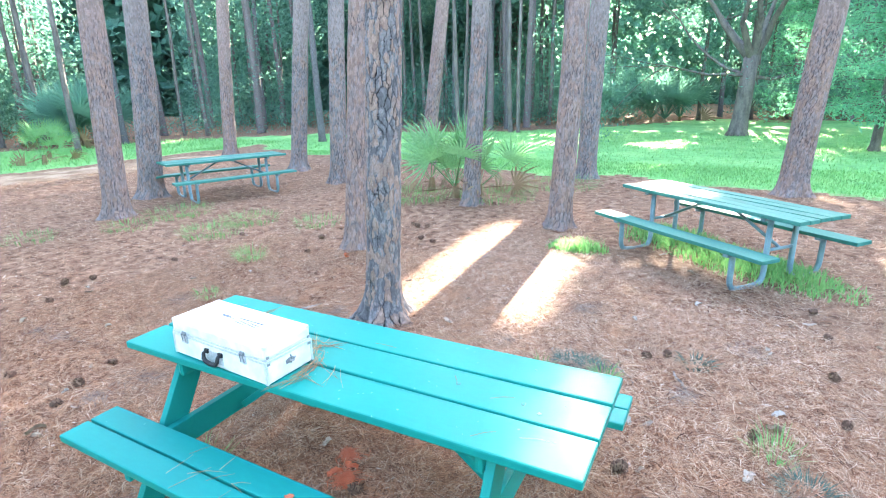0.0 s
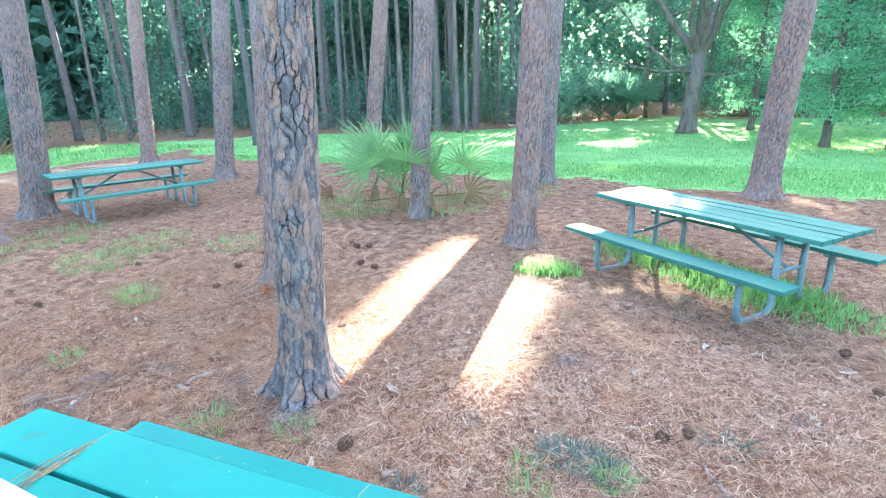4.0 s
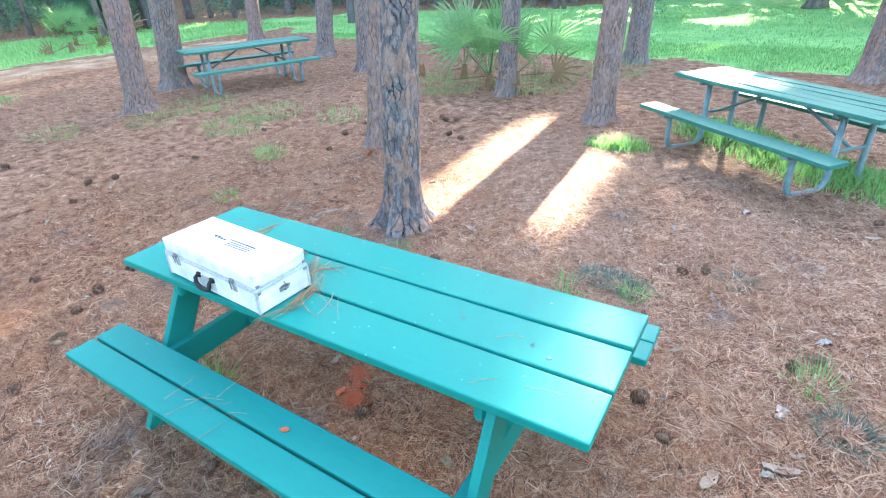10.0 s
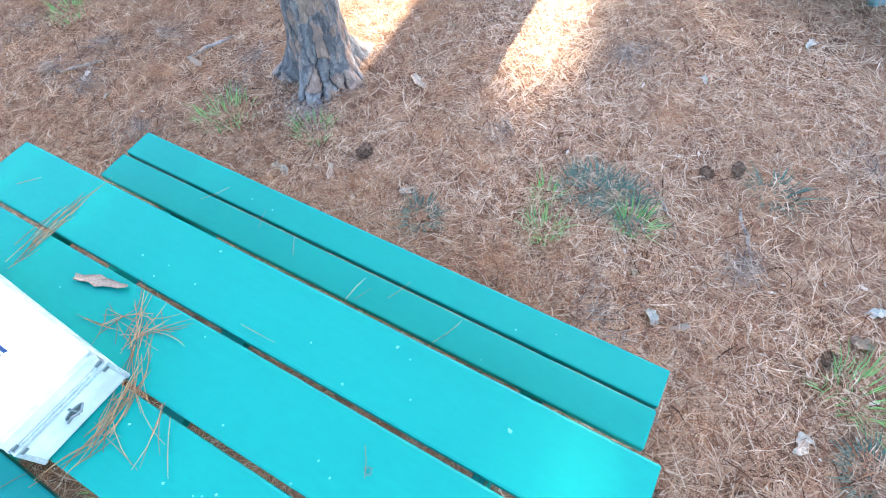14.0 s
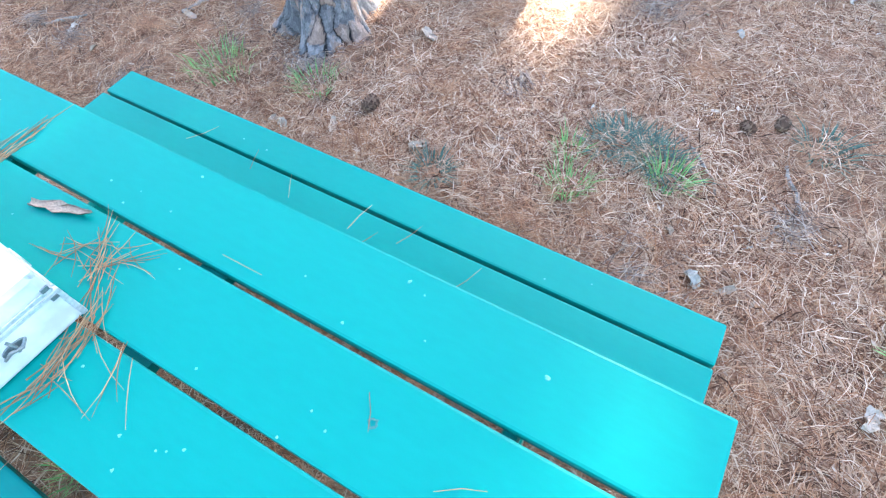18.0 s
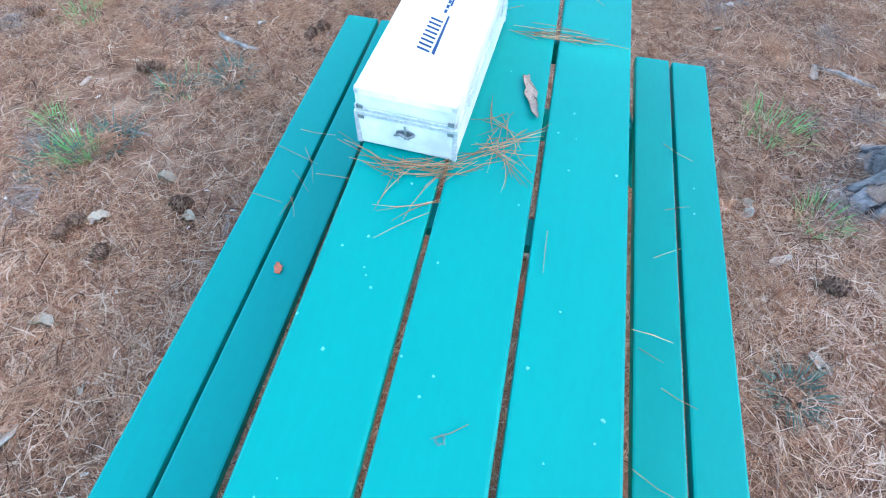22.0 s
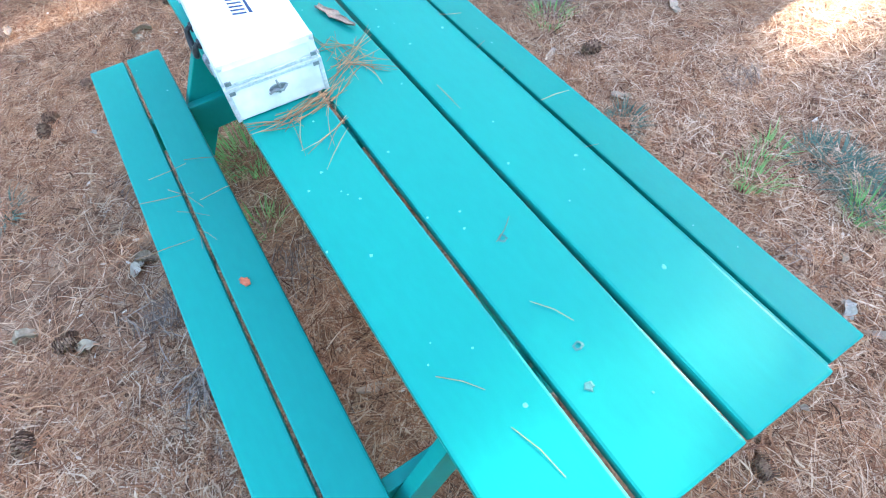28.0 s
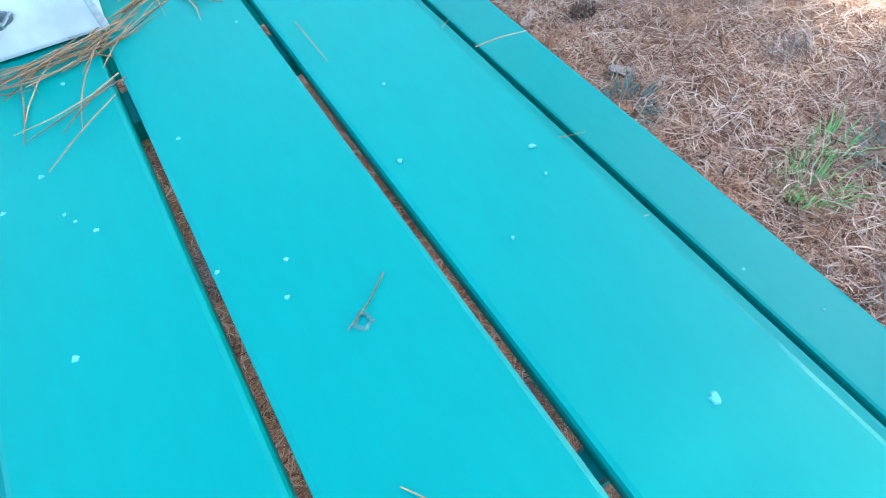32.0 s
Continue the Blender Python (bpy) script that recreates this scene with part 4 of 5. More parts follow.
def palm(x, y, fronds, scale, seed, label, dry=3, upright=0.9, leaf=M_PALM):
    g = np.random.default_rng(seed)
    t = empty("palmetto", pose(x, y, 0))
    b = bmesh.new()
    tube(b, [(0, 0, -0.03), (0.02, 0, 0.12), (0.02, 0.01, 0.28)], [0.09, 0.075, 0.05], 9)
    part("stem", b, M_PALM_DRY, t)
    for k in range(fronds + dry):
        old = k >= fronds
        v, f = frond_mesh(g, 18 if not old else 12, 0.64 * g.uniform(0.85, 1.15), g.uniform(0.55, 1.1), 0.35 if not old else 0.9)
        ob = raw("frond", v, f, M_PALM_DRY if old else leaf, t, "dry brown hanging leaf" if old else "")
        pitch = g.uniform(-1.55, -0.75) * upright if not old else g.uniform(-0.1, 0.35)
        ob.matrix_local = Matrix.Translation((0, 0, 0.2)) @ Matrix.Rotation(g.uniform(0, 6.283), 4, "Z") @ Matrix.Rotation(pitch, 4, "Y") @ Matrix.Rotation(g.uniform(-1.5, 1.5), 4, "X") @ Matrix.Scale(scale, 4)
    tagged(t, label, "palm", "palmettos")


palm(-1.80, 7.60, 10, 1.12, 11, "green fan palmetto with some brown leaves beside a pine", dry=4)
palm(-1.36, 7.75, 6, 0.88, 18, "bright fan palmetto with drooping leaves behind a pine", dry=1)
palm(-2.6, 8.1, 5, 0.85, 12, "small fan palmetto at the edge of the litter", dry=1)
palm(-16.5, 7.8, 8, 0.75, 13, "low fan palmetto at the edge of the woods")
palm(-16.9, 3.9, 9, 0.85, 14, "bright fan palmetto beside the sandy track")
palm(-17.8, 8.6, 8, 0.75, 15, "low fan palmetto at the edge of the woods")
palm(-18.5, -0.6, 7, 0.7, 16, "low fan palmetto beside the sandy track")
palm(-20.5, -1.8, 7, 0.7, 17, "low fan palmetto beside the sandy track")
for k, (x, y) in enumerate(((-2.9, 30.2), (-1.2, 31), (0.2, 32), (-3.6, 28.6), (-0.4, 30.2), (-21.5, 11.4), (-22, 13.2), (-23.5, 12.6), (5.2, 33), (7.0, 33.5))):
    palm(x, y, 24, 1.75, 20 + k, "tall fan palm in front of the woods", dry=2, leaf=M_LEAF)


# ---- thin saplings hung with tan moss at the edge of the woods ----
def mossy_sapling(x, y, h, seed, strands, bend):
    q = np.random.default_rng(seed)
    t = empty("sapling", pose(x, y, 0))
    trunk = [(bend * (z / h) ** 2 + 0.05 * math.sin(z * 2.1 + seed), 0.04 * math.sin(z * 1.7), z) for z in np.linspace(-0.05, h, 9)]
    part("trunk", tube(bmesh.new(), trunk, [0.060, 0.050, 0.045, 0.042, 0.038, 0.034, 0.028, 0.020, 0.012], 8), M_BARK_GREY, t, smooth=True)
    b, pts = bmesh.new(), []
    for k in range(12):
        z, a = q.uniform(0.52, 1.0) * h, q.uniform(0, 6.283)
        l = q.uniform(0.5, 1.1)
        root = Vector((bend * (z / h) ** 2, 0, z))
        tip = root + Vector((math.cos(a) * l, math.sin(a) * l, 0.15))
        tube(b, [root, root.lerp(tip, 0.5) + Vector((0, 0, 0.12)), tip], [0.018, 0.012, 0.005], 5, caps=False)
        pts += [root.lerp(tip, s) for s in np.linspace(0.2, 1.0, 5)]
    part("branchwork", b, M_BARK_GREY, t)
    n = strands
    c = np.array([tuple(p) for p in pts])[q.integers(0, len(pts), n)] + q.normal(size=(n, 3)) * 0.08
    l, a = q.uniform(0.25, 0.95, n), q.uniform(0, 6.283, n)
    w = np.stack([np.cos(a), np.sin(a), 0 * a], 1) * 0.012
    e = c + np.stack([q.normal(0, 0.05, n), q.normal(0, 0.05, n), -l], 1)
    m = (c + e) / 2 + q.normal(size=(n, 3)) * 0.03
    i = np.arange(n)[:, None] * 4
    raw("hanging_moss", np.stack([c, m + w, e, m - w], 1).reshape(-1, 3), np.concatenate([i + [0, 1, 3], i + [1, 2, 3]]), M_HANG, t, "tan-green strands of hanging moss")
    tagged(t, "thin sapling hung with tan-green moss at the woods' edge", "tree", "saplings")


mossy_sapling(-17.0, 5.2, 3.4, 5, 2600, 0.15)
mossy_sapling(-17.9, 3.0, 4.2, 6, 700, 0.5)
mossy_sapling(-19.5, 1.2, 4.0, 7, 700, -0.4)


# ---- grass ----
def blades(name, pts, h, seed, label, mat=M_GRASS, lean=0.35, width=0.010, thing=False):
    g = np.random.default_rng(seed)
    n = len(pts)
    p = np.asarray(pts, float)
    h = np.asarray(h) * g.uniform(0.5, 1.25, n)
    a = g.uniform(0, 6.283, n)
    d = np.stack([np.cos(a), np.sin(a), 0 * a], 1)
    s = np.stack([-np.sin(a), np.cos(a), 0 * a], 1) * width * (0.6 + 0.8 * g.uniform(0, 1, (n, 1)))
    ln = (lean * g.uniform(0.2, 1.6, n) * h)[:, None]
    up = np.array([0, 0, 1.0])
    m = p + d * ln * 0.35 + up * h[:, None] * 0.6
    e = p + d * ln + up * h[:, None]
    v = np.stack([p - s, p + s, m + s * 0.7, m - s * 0.7, e], 1).reshape(-1, 3)
    i = np.arange(n)[:, None] * 5
    f = np.concatenate([i + [0, 1, 2], i + [0, 2, 3], i + [3, 2, 4]])
    ob = raw(name, v, f, mat)
    return tagged(ob, label, "grass", kind="" if thing else "stuff")


def meadow():
    g = np.random.default_rng(17)
    pts, hs, ws = [], [], []
    for x0, x1, y0, y1, n, h in ((-15, 14, 9, 13.5, 66000, 0.065), (-15, 18, 12, 24, 40000, 0.07), (-24, -14, -9, 16, 26000, 0.13), (-13, -8, -2.5, 4.5, 26000, 0.09), (0.6, 5.0, 3.6, 7.2, 34000, 0.16)):
        x, y, u = g.uniform(x0, x1, n), g.uniform(y0, y1, n), g.uniform(0, 1, n)
        for a, b, c in zip(x, y, u):
            k = grassiness(a, b)
            if k > c and edge_side(a, b) < 0.8 and (b - 20.4) ** 2 / 6.2 + (a - 17.3) ** 2 / 19.5 > 1:
                pts.append((a, b, ground_height(a, b) - 0.01))
                hs.append(h * (0.5 + 0.6 * min(1, k)))
    blades("meadow_grass", pts, hs, 18, "bright green uncut grass of the clearing", width=0.008, lean=0.7)


meadow()


# ---- charcoal grill on its post ----
def grill():
    t = empty("park_grill", pose(-10.35, 0.0, -0.05, 0, 0, 25))
    b = bmesh.new()
    tube(b, [(0, 0, -0.05), (0, 0, 0.72)], 0.045, 12)
    part("post", b, M_TRIM, t, "pale grey steel post", smooth=True)
    b = bmesh.new()
    box(b, (0, 0, 0.75), (0.52, 0.40, 0.02), bevel=0.003)
    for sx in (-1, 1):
        box(b, (sx * 0.26, 0, 0.85), (0.015, 0.40, 0.22), bevel=0.003)
    box(b, (0, 0.20, 0.85), (0.52, 0.015, 0.22), bevel=0.003)
    box(b, (0, -0.20, 0.79), (0.52, 0.015, 0.08), bevel=0.003)
    part("firebox", b, M_BLACK, t)
    b = bmesh.new()
    for k in range(12):
        tube(b, [(-0.24 + k * 0.0436, -0.2, 0.93), (-0.24 + k * 0.0436, 0.19, 0.93)], 0.006, 5)
    tube(b, [(-0.25, -0.2, 0.93), (0.25, -0.2, 0.93)], 0.008, 5)
    part("grate", b, M_STEEL, t, "bare steel grate")
    b = bmesh.new()
    tube(b, [(0.2, -0.2, 0.93), (0.2, -0.33, 0.95)], 0.009, 6)
    part("grate_handle", b, M_STEEL, t)
    tagged(t, "black steel park grill on a pale post in grass", "grill")
    s = empty("notice_board", pose(-10.74, -0.20, 0, 0, 0, 75))
    b = bmesh.new()
    box(b, (0, 0, 0.88), (0.42, 0.03, 0.20), bevel=0.004)
    part("board", b, M_SIGN, s)
    b = bmesh.new()
    tube(b, [(0, 0.04, -0.05), (0, 0.04, 0.95)], 0.03, 8)
    part("post", b, M_STICK, s)
    tagged(s, "small pale board on a post beside the sandy track", "sign")


grill()


# ---- the aluminium case ----
def case():
    L, W, H = 0.675, 0.280, 0.195
    t = empty("equipment_case", pose(0.715, 0.152, Z_T, 0, 0, -3.8))
    split = 0.118
    b = box(bmesh.new(), (0, 0, split / 2 + 0.003), (L, W, split - 0.002), bevel=0.008)
    body = part("body", b, M_ALU, t)
    b = box(bmesh.new(), (0, 0, (split + H) / 2 + 0.001), (L, W, H - split - 0.002), bevel=0.020)
    lid = part("lid", b, M_ALU, t)
    for z, par in ((split - 0.007, body), (split + 0.009, lid)):
        for sx in (-1, 1):
            part("edge_strip", box(bmesh.new(), (sx * (L / 2 + 0.0005), 0, z), (0.004, W - 0.01, 0.010), bevel=0.0015), M_TRIM, par)
        for sy in (-1, 1):
            part("edge_strip", box(bmesh.new(), (0, sy * (W / 2 + 0.0005), z), (L - 0.01, 0.004, 0.010), bevel=0.0015), M_TRIM, par)
    for sx in (-1, 1):
        for sy in (-1, 1):
            part("corner_rail", box(bmesh.new(), (sx * (L / 2 - 0.004), sy * (W / 2 - 0.004), split / 2 + 0.002), (0.014, 0.014, split - 0.004), bevel=0.004), M_TRIM, body)
            part("corner_cap", box(bmesh.new(), (sx * (L / 2 - 0.0125), sy * (W / 2 - 0.0125), H - 0.0125), (0.023, 0.023, 0.023), bevel=0.010), M_TRIM, lid)
            for z, par in ((split - 0.016, body), (split + 0.018, lid)):
                part("corner_clip", box(bmesh.new(), (sx * (L / 2 + 0.001), sy * (W / 2 - 0.016), z), (0.005, 0.018, 0.013), bevel=0.002), M_STEEL, par)
    for x in (-0.235, 0.195):
        part("latch", box(bmesh.new(), (x, -W / 2 - 0.004, split - 0.018), (0.034, 0.008, 0.042), bevel=0.003), M_TRIM, body, "shiny steel latch")
        part("latch_hook", box(bmesh.new(), (x, -W / 2 - 0.007, split + 0.014), (0.026, 0.010, 0.020), bevel=0.004), M_STEEL, lid)
        b = tube(bmesh.new(), [(x - 0.012, -W / 2 - 0.010, split - 0.030), (x - 0.010, -W / 2 - 0.014, split + 0.016), (x + 0.010, -W / 2 - 0.014, split + 0.016), (x + 0.012, -W / 2 - 0.010, split - 0.030)], 0.0022, 6)
        part("latch_wire", b, M_STEEL, body)
        part("hinge", box(bmesh.new(), (x, W / 2 + 0.003, split), (0.05, 0.006, 0.036), bevel=0.002), M_TRIM, body)
    # carrying handle: a flat black base plate and a thick grip that hangs from it
    z0 = split - 0.040
    part("handle_plate", box(bmesh.new(), (-0.02, -W / 2 - 0.002, z0 - 0.022), (0.118, 0.005, 0.060), bevel=0.002), M_TRIM, body, "pale handle base plate")
    pts = [(-0.050, -0.010, 0.004), (-0.053, -0.022, -0.004), (-0.050, -0.027, -0.026), (-0.034, -0.028, -0.042),
           (0.0, -0.028, -0.047), (0.034, -0.028, -0.042), (0.050, -0.027, -0.026), (0.053, -0.022, -0.004), (0.050, -0.010, 0.004)]
    part("handle", tube(bmesh.new(), [(x - 0.02, y - W / 2, z + z0) for x, y, z in pts], [0.008, 0.009, 0.010, 0.011, 0.0115, 0.011, 0.010, 0.009, 0.008], 10), M_BLACK, body,
         "black plastic carrying handle", smooth=True)
    for sx in (-1, 1):
        part("handle_mount", box(bmesh.new(), (sx * 0.050 - 0.02, -W / 2 - 0.006, z0 + 0.002), (0.026, 0.012, 0.022), bevel=0.003), M_BLACK, body)
    # turn-key clasp on each end: an oval plate with a bent key and a hook
    for sx in (-1, 1):
        xe = sx * (L / 2 + 0.002)
        b = bmesh.new()
        rim = [(0.027 * math.cos(a), 0.013 * math.sin(a)) for a in np.linspace(0, 6.283, 21)[:-1]]
        lo, hi = ([b.verts.new((xe + sx * d, y, split - 0.047 + z)) for y, z in rim] for d in (-0.002, 0.002))
        b.faces.new(hi if sx > 0 else hi[::-1])
        for k in range(20):
            b.faces.new((lo[k], lo[(k + 1) % 20], hi[(k + 1) % 20], hi[k]))
        part("clasp_plate", b, M_STEEL, body, "oval steel clasp plate")
        b = tube(bmesh.new(), [(xe + sx * 0.006, -0.030, split - 0.054), (xe + sx * 0.010, -0.012, split - 0.043), (xe + sx * 0.010, 0.010, split - 0.052), (xe + sx * 0.005, 0.028, split - 0.040)],
                 [0.003, 0.0045, 0.0045, 0.003], 7)
        part("clasp_key", b, M_STEEL, body)
        part("clasp_hook", tube(bmesh.new(), [(xe + sx * 0.005, 0.0, split - 0.060), (xe + sx * 0.009, 0.004, split - 0.040), (xe + sx * 0.004, 0.0, split - 0.018)], 0.0035, 6), M_STEEL, body)
    # printed mark on the lid, as plain slanted shapes
    def print_shape(name, x0, x1, y0, y1, slant, taper=0.0):
        b = bmesh.new()
        bot = [b.verts.new(p) for p in ((x0, y1, H + 0.0004), (x1, y1 - taper, H + 0.0004), (x1 + slant, y0, H + 0.0004), (x0 + slant, y0, H + 0.0004))]
        b.faces.new(bot[::-1])
        top = [b.verts.new(v.co + Vector((0, 0, 0.0008))) for v in bot]
        b.faces.new(top)
        for k in range(4):
            b.faces.new((bot[k], bot[(k + 1) % 4], top[(k + 1) % 4], top[k]))
        bmesh.ops.recalc_face_normals(b, faces=b.faces)
        part(name, b, M_BLUE, lid, "dark blue printed shape")
    for k in range(8):
        x = 0.152 - 0.0195 * k
        print_shape("mark_bar", x, x - 0.0085, -0.028, 0.011, -0.013)
    print_shape("mark_band", 0.158, -0.020, 0.017, 0.027, -0.006, 0.004)
    for k in range(4):
        print_shape("mark_bar", -0.034 - 0.024 * k, -0.050 - 0.024 * k, 0.000, 0.009, -0.003)
    print_shape("mark_band", -0.070, -0.130, 0.010, 0.016, -0.003)
    tagged(t, "white aluminium equipment case with latches lying on the table", "case")


case()


# ---- needle litter ----
def litter(name, n, x0, x1, y0, y1, width, ln, seed, label, z0=0.012, lift=0.02, mat=M_NEEDLE, dense=0.0, fade=0.0):
    g = np.random.default_rng(seed)
    x, y = g.uniform(x0, x1, n), g.uniform(y0, y1, n)
    if fade:
        rim = np.minimum(np.minimum(x - x0, x1 - x), np.minimum(y - y0, y1 - y))
        keep = rim > fade * g.uniform(0, 1, n)
        x, y = x[keep], y[keep]
        n = len(x)
    if dense:
        w = np.array([noise.noise((a * 0.9, b * 0.9, 4.0)) for a, b in zip(x, y)])
        keep = g.uniform(-0.6, 0.5, n) < w + 0.25
        x, y = x[keep], y[keep]
    gr = np.array([grassiness(a, b) for a, b in zip(x, y)])
    keep = gr < g.uniform(0.1, 0.9, len(x))
    x, y = x[keep], y[keep]
    n = len(x)
    z = np.array([ground_height(a, b) for a, b in zip(x, y)])
    c = np.stack([x, y, z + z0 * g.uniform(0.2, 1.6, n)], 1)
    a = g.uniform(0, 6.283, n)
    l = ln * g.uniform(0.5, 1.25, n)
    d = np.stack([np.cos(a), np.sin(a), g.normal(0, 0.07, n)], 1)
    s = np.stack([-np.sin(a), np.cos(a), 0 * a], 1)
    bend = (g.normal(0, 0.13, n) * l)[:, None] * s + np.array([0, 0, 1.0]) * (g.uniform(0, lift, n))[:, None]
    w = s * (width * g.uniform(0.7, 1.2, n))[:, None] * 0.5
    p0, p1, p2 = c - d * l[:, None] / 2, c + bend, c + d * l[:, None] / 2
    v = np.stack([p0, p1 + w, p2, p1 - w], 1).reshape(-1, 3)
    v[:, 2] = np.maximum(v[:, 2], -0.02)
    i = np.arange(n)[:, None] * 4
    stuff(name, v, np.concatenate([i + [0, 1, 3], i + [1, 2, 3]]), mat, label, "needles")


litter("needle_litter", 430000, -3.2, 4.6, -3.2, 4.2, 0.0026, 0.17, 21, "thick carpet of fallen brown pine needles", dense=1)
litter("bleached_needles", 82000, -0.8, 5.6, 0.2, 6.0, 0.0030, 0.15, 23, "bleached loose needles on top of the litter", z0=0.022, mat=M_NEEDLE_PALE, dense=1, fade=1.5)
litter("rusty_needles", 80000, -4.2, 3.2, -3.8, 2.2, 0.0030, 0.16, 24, "rust-brown loose needles on top of the litter", z0=0.022, mat=M_NEEDLE_RUST, dense=1, fade=1.2)
litter("bleached_needles", 60000, -11, 9, 1.5, 11, 0.0044, 0.17, 25, "bleached loose needles on the farther litter", z0=0.022, mat=M_NEEDLE_PALE, dense=1, fade=1.5)
litter("needle_litter_far", 230000, -13, 8, -4, 10.5, 0.0066, 0.19, 22, "thinner carpet of fallen brown pine needles", dense=1)


# ---- heaps of fresher needles that fell together ----
def needle_heaps(name, heaps, per, ln, width, mat, seed, label, z0=0.035):
    g = np.random.default_rng(seed)
    c0 = np.repeat(np.array([h[:2] for h in heaps]), per, 0)
    rad = np.repeat(np.array([h[2] for h in heaps]), per)
    lie = np.repeat(g.uniform(0, 3.14, len(heaps)), per)
    n = len(c0)
    r, b = rad * np.abs(g.normal(0, 0.55, n)), g.uniform(0, 6.283, n)
    x, y = c0[:, 0] + r * np.cos(b), c0[:, 1] + r * np.sin(b)
    z = np.array([ground_height(p, q) for p, q in zip(x, y)]) + z0 * g.uniform(0.3, 1.0, n) * np.exp(-(r / rad) ** 2) + 0.012
    a = lie + g.normal(0, 0.75, n)
    l = ln * g.uniform(0.6, 1.2, n)
    d = np.stack([np.cos(a), np.sin(a), g.normal(0, 0.10, n)], 1) * l[:, None] / 2
    s = np.stack([-np.sin(a), np.cos(a), 0 * a], 1)
    c, w = np.stack([x, y, z], 1), s * width / 2
    bow = s * (g.normal(0, 0.12, n) * l)[:, None] + np.array([0, 0, 1.0]) * g.uniform(0, 0.012, n)[:, None]
    v = np.stack([c - d, c + bow * 0.75 - d * 0.4 + w, c + bow * 0.75 - d * 0.4 - w, c + bow + d * 0.3 + w, c + bow + d * 0.3 - w, c + d], 1).reshape(-1, 3)
    v[:, 2] = np.maximum(v[:, 2], -0.02)
    i = np.arange(n)[:, None] * 6
    stuff(name, v, np.concatenate([i + [0, 1, 2], i + [2, 1, 3], i + [2, 3, 4], i + [4, 3, 5]]), mat, label, "needles")


hg = np.random.default_rng(91)
needle_heaps("needle_heap", [(hg.uniform(-2.6, 3.4), hg.uniform(-2.6, 3.2), hg.uniform(0.12, 0.34)) for _ in range(60)], 90, 0.19, 0.0034, M_NEEDLE_ORANGE, 92,
             "heaps of fresh orange-brown needles on the litter")
needle_heaps("needle_heap", [(hg.uniform(-2.6, 3.4), hg.uniform(-2.6, 3.4), hg.uniform(0.14, 0.34)) for _ in range(45)], 80, 0.18, 0.0032, M_NEEDLE_GREY, 93,
             "heaps of old greyish needles on the litter")
needle_heaps("red_needle_heap", [(1.12, 0.36, 0.09), (1.02, 0.52, 0.07)], 130, 0.10, 0.0050, M_REDLEAF, 94, "small heap of rust-red dead needles under the table")


# ---- small flakes among the needles ----
def flakes(n, x0, x1, y0, y1, size, seed, mat, label):
    g = np.random.default_rng(seed)
    x, y = g.uniform(x0, x1, n), g.uniform(y0, y1, n)
    keep = np.array([grassiness(a, b) < 0.1 for a, b in zip(x, y)])
    x, y = x[keep], y[keep]
    n = len(x)
    c = np.stack([x, y, np.array([ground_height(a, b) for a, b in zip(x, y)]) + g.uniform(0.012, 0.026, n)], 1)
    a, tip = g.uniform(0, 6.283, n), g.normal(0, 0.25, n)
    l = (size * g.uniform(0.4, 1.4, n))[:, None]
    d = np.stack([np.cos(a), np.sin(a), tip], 1) * l
    s = np.stack([-np.sin(a), np.cos(a), g.normal(0, 0.25, n)], 1) * l * g.uniform(0.2, 0.5, (n, 1))
    up = np.array([0, 0, 1.0]) * l * 0.12
    v = np.stack([c - d, c - d * 0.3 + s, c + d * 0.6 + s * 0.8, c + d, c + d * 0.4 - s, c - d * 0.5 - s * 0.7, c + up], 1).reshape(-1, 3)
    i = np.arange(n)[:, None] * 7
    stuff("litter_flakes", v, np.concatenate([i + [k, (k + 1) % 6, 6] for k in range(6)]), mat, label, "litter")


flakes(2600, -3.5, 5.0, -3.2, 5.0, 0.012, 71, M_FLAKE, "small pale bark flakes strewn among the needles")
flakes(2200, -9.0, 7.5, -3.5, 9.5, 0.020, 72, M_FLAKE, "small pale bark flakes strewn over the far litter")


# ---- cones, sticks, chips, leaves ----
def cone_mesh(seed):
    g = np.random.default_rng(seed)
    b = bmesh.new()
    bmesh.ops.create_uvsphere(b, u_segments=10, v_segments=7, radius=1)
    bmesh.ops.scale(b, vec=(0.022, 0.022, 0.036), verts=b.verts)
    for k in range(95):
        t = (k + 0.5) / 95
        z = 0.043 - 0.086 * t
        r = 0.030 * math.sin(math.pi * min(1, 0.12 + 0.82 * t)) ** 0.7
        a = k * 2.39996
        out = Vector((math.cos(a), math.sin(a), 0.35))
        side = Vector((-math.sin(a), math.cos(a), 0)) * 0.0078
        c = Vector((math.cos(a) * r * 0.55, math.sin(a) * r * 0.55, z))
        tip = c + out * (0.019 + 0.007 * g.uniform())
        vs = [b.verts.new(c - side * 0.5), b.verts.new(c + side * 0.5), b.verts.new(tip + side), b.verts.new(tip - side), b.verts.new(tip + Vector((0, 0, -0.005)))]
        b.faces.new((vs[0], vs[1], vs[2], vs[3]))
        b.faces.new((vs[3], vs[2], vs[4]))
    me = bpy.data.meshes.new("pine_cone")
    b.to_mesh(me)
    b.free()
    me.materials.append(M_CONE)
    return me


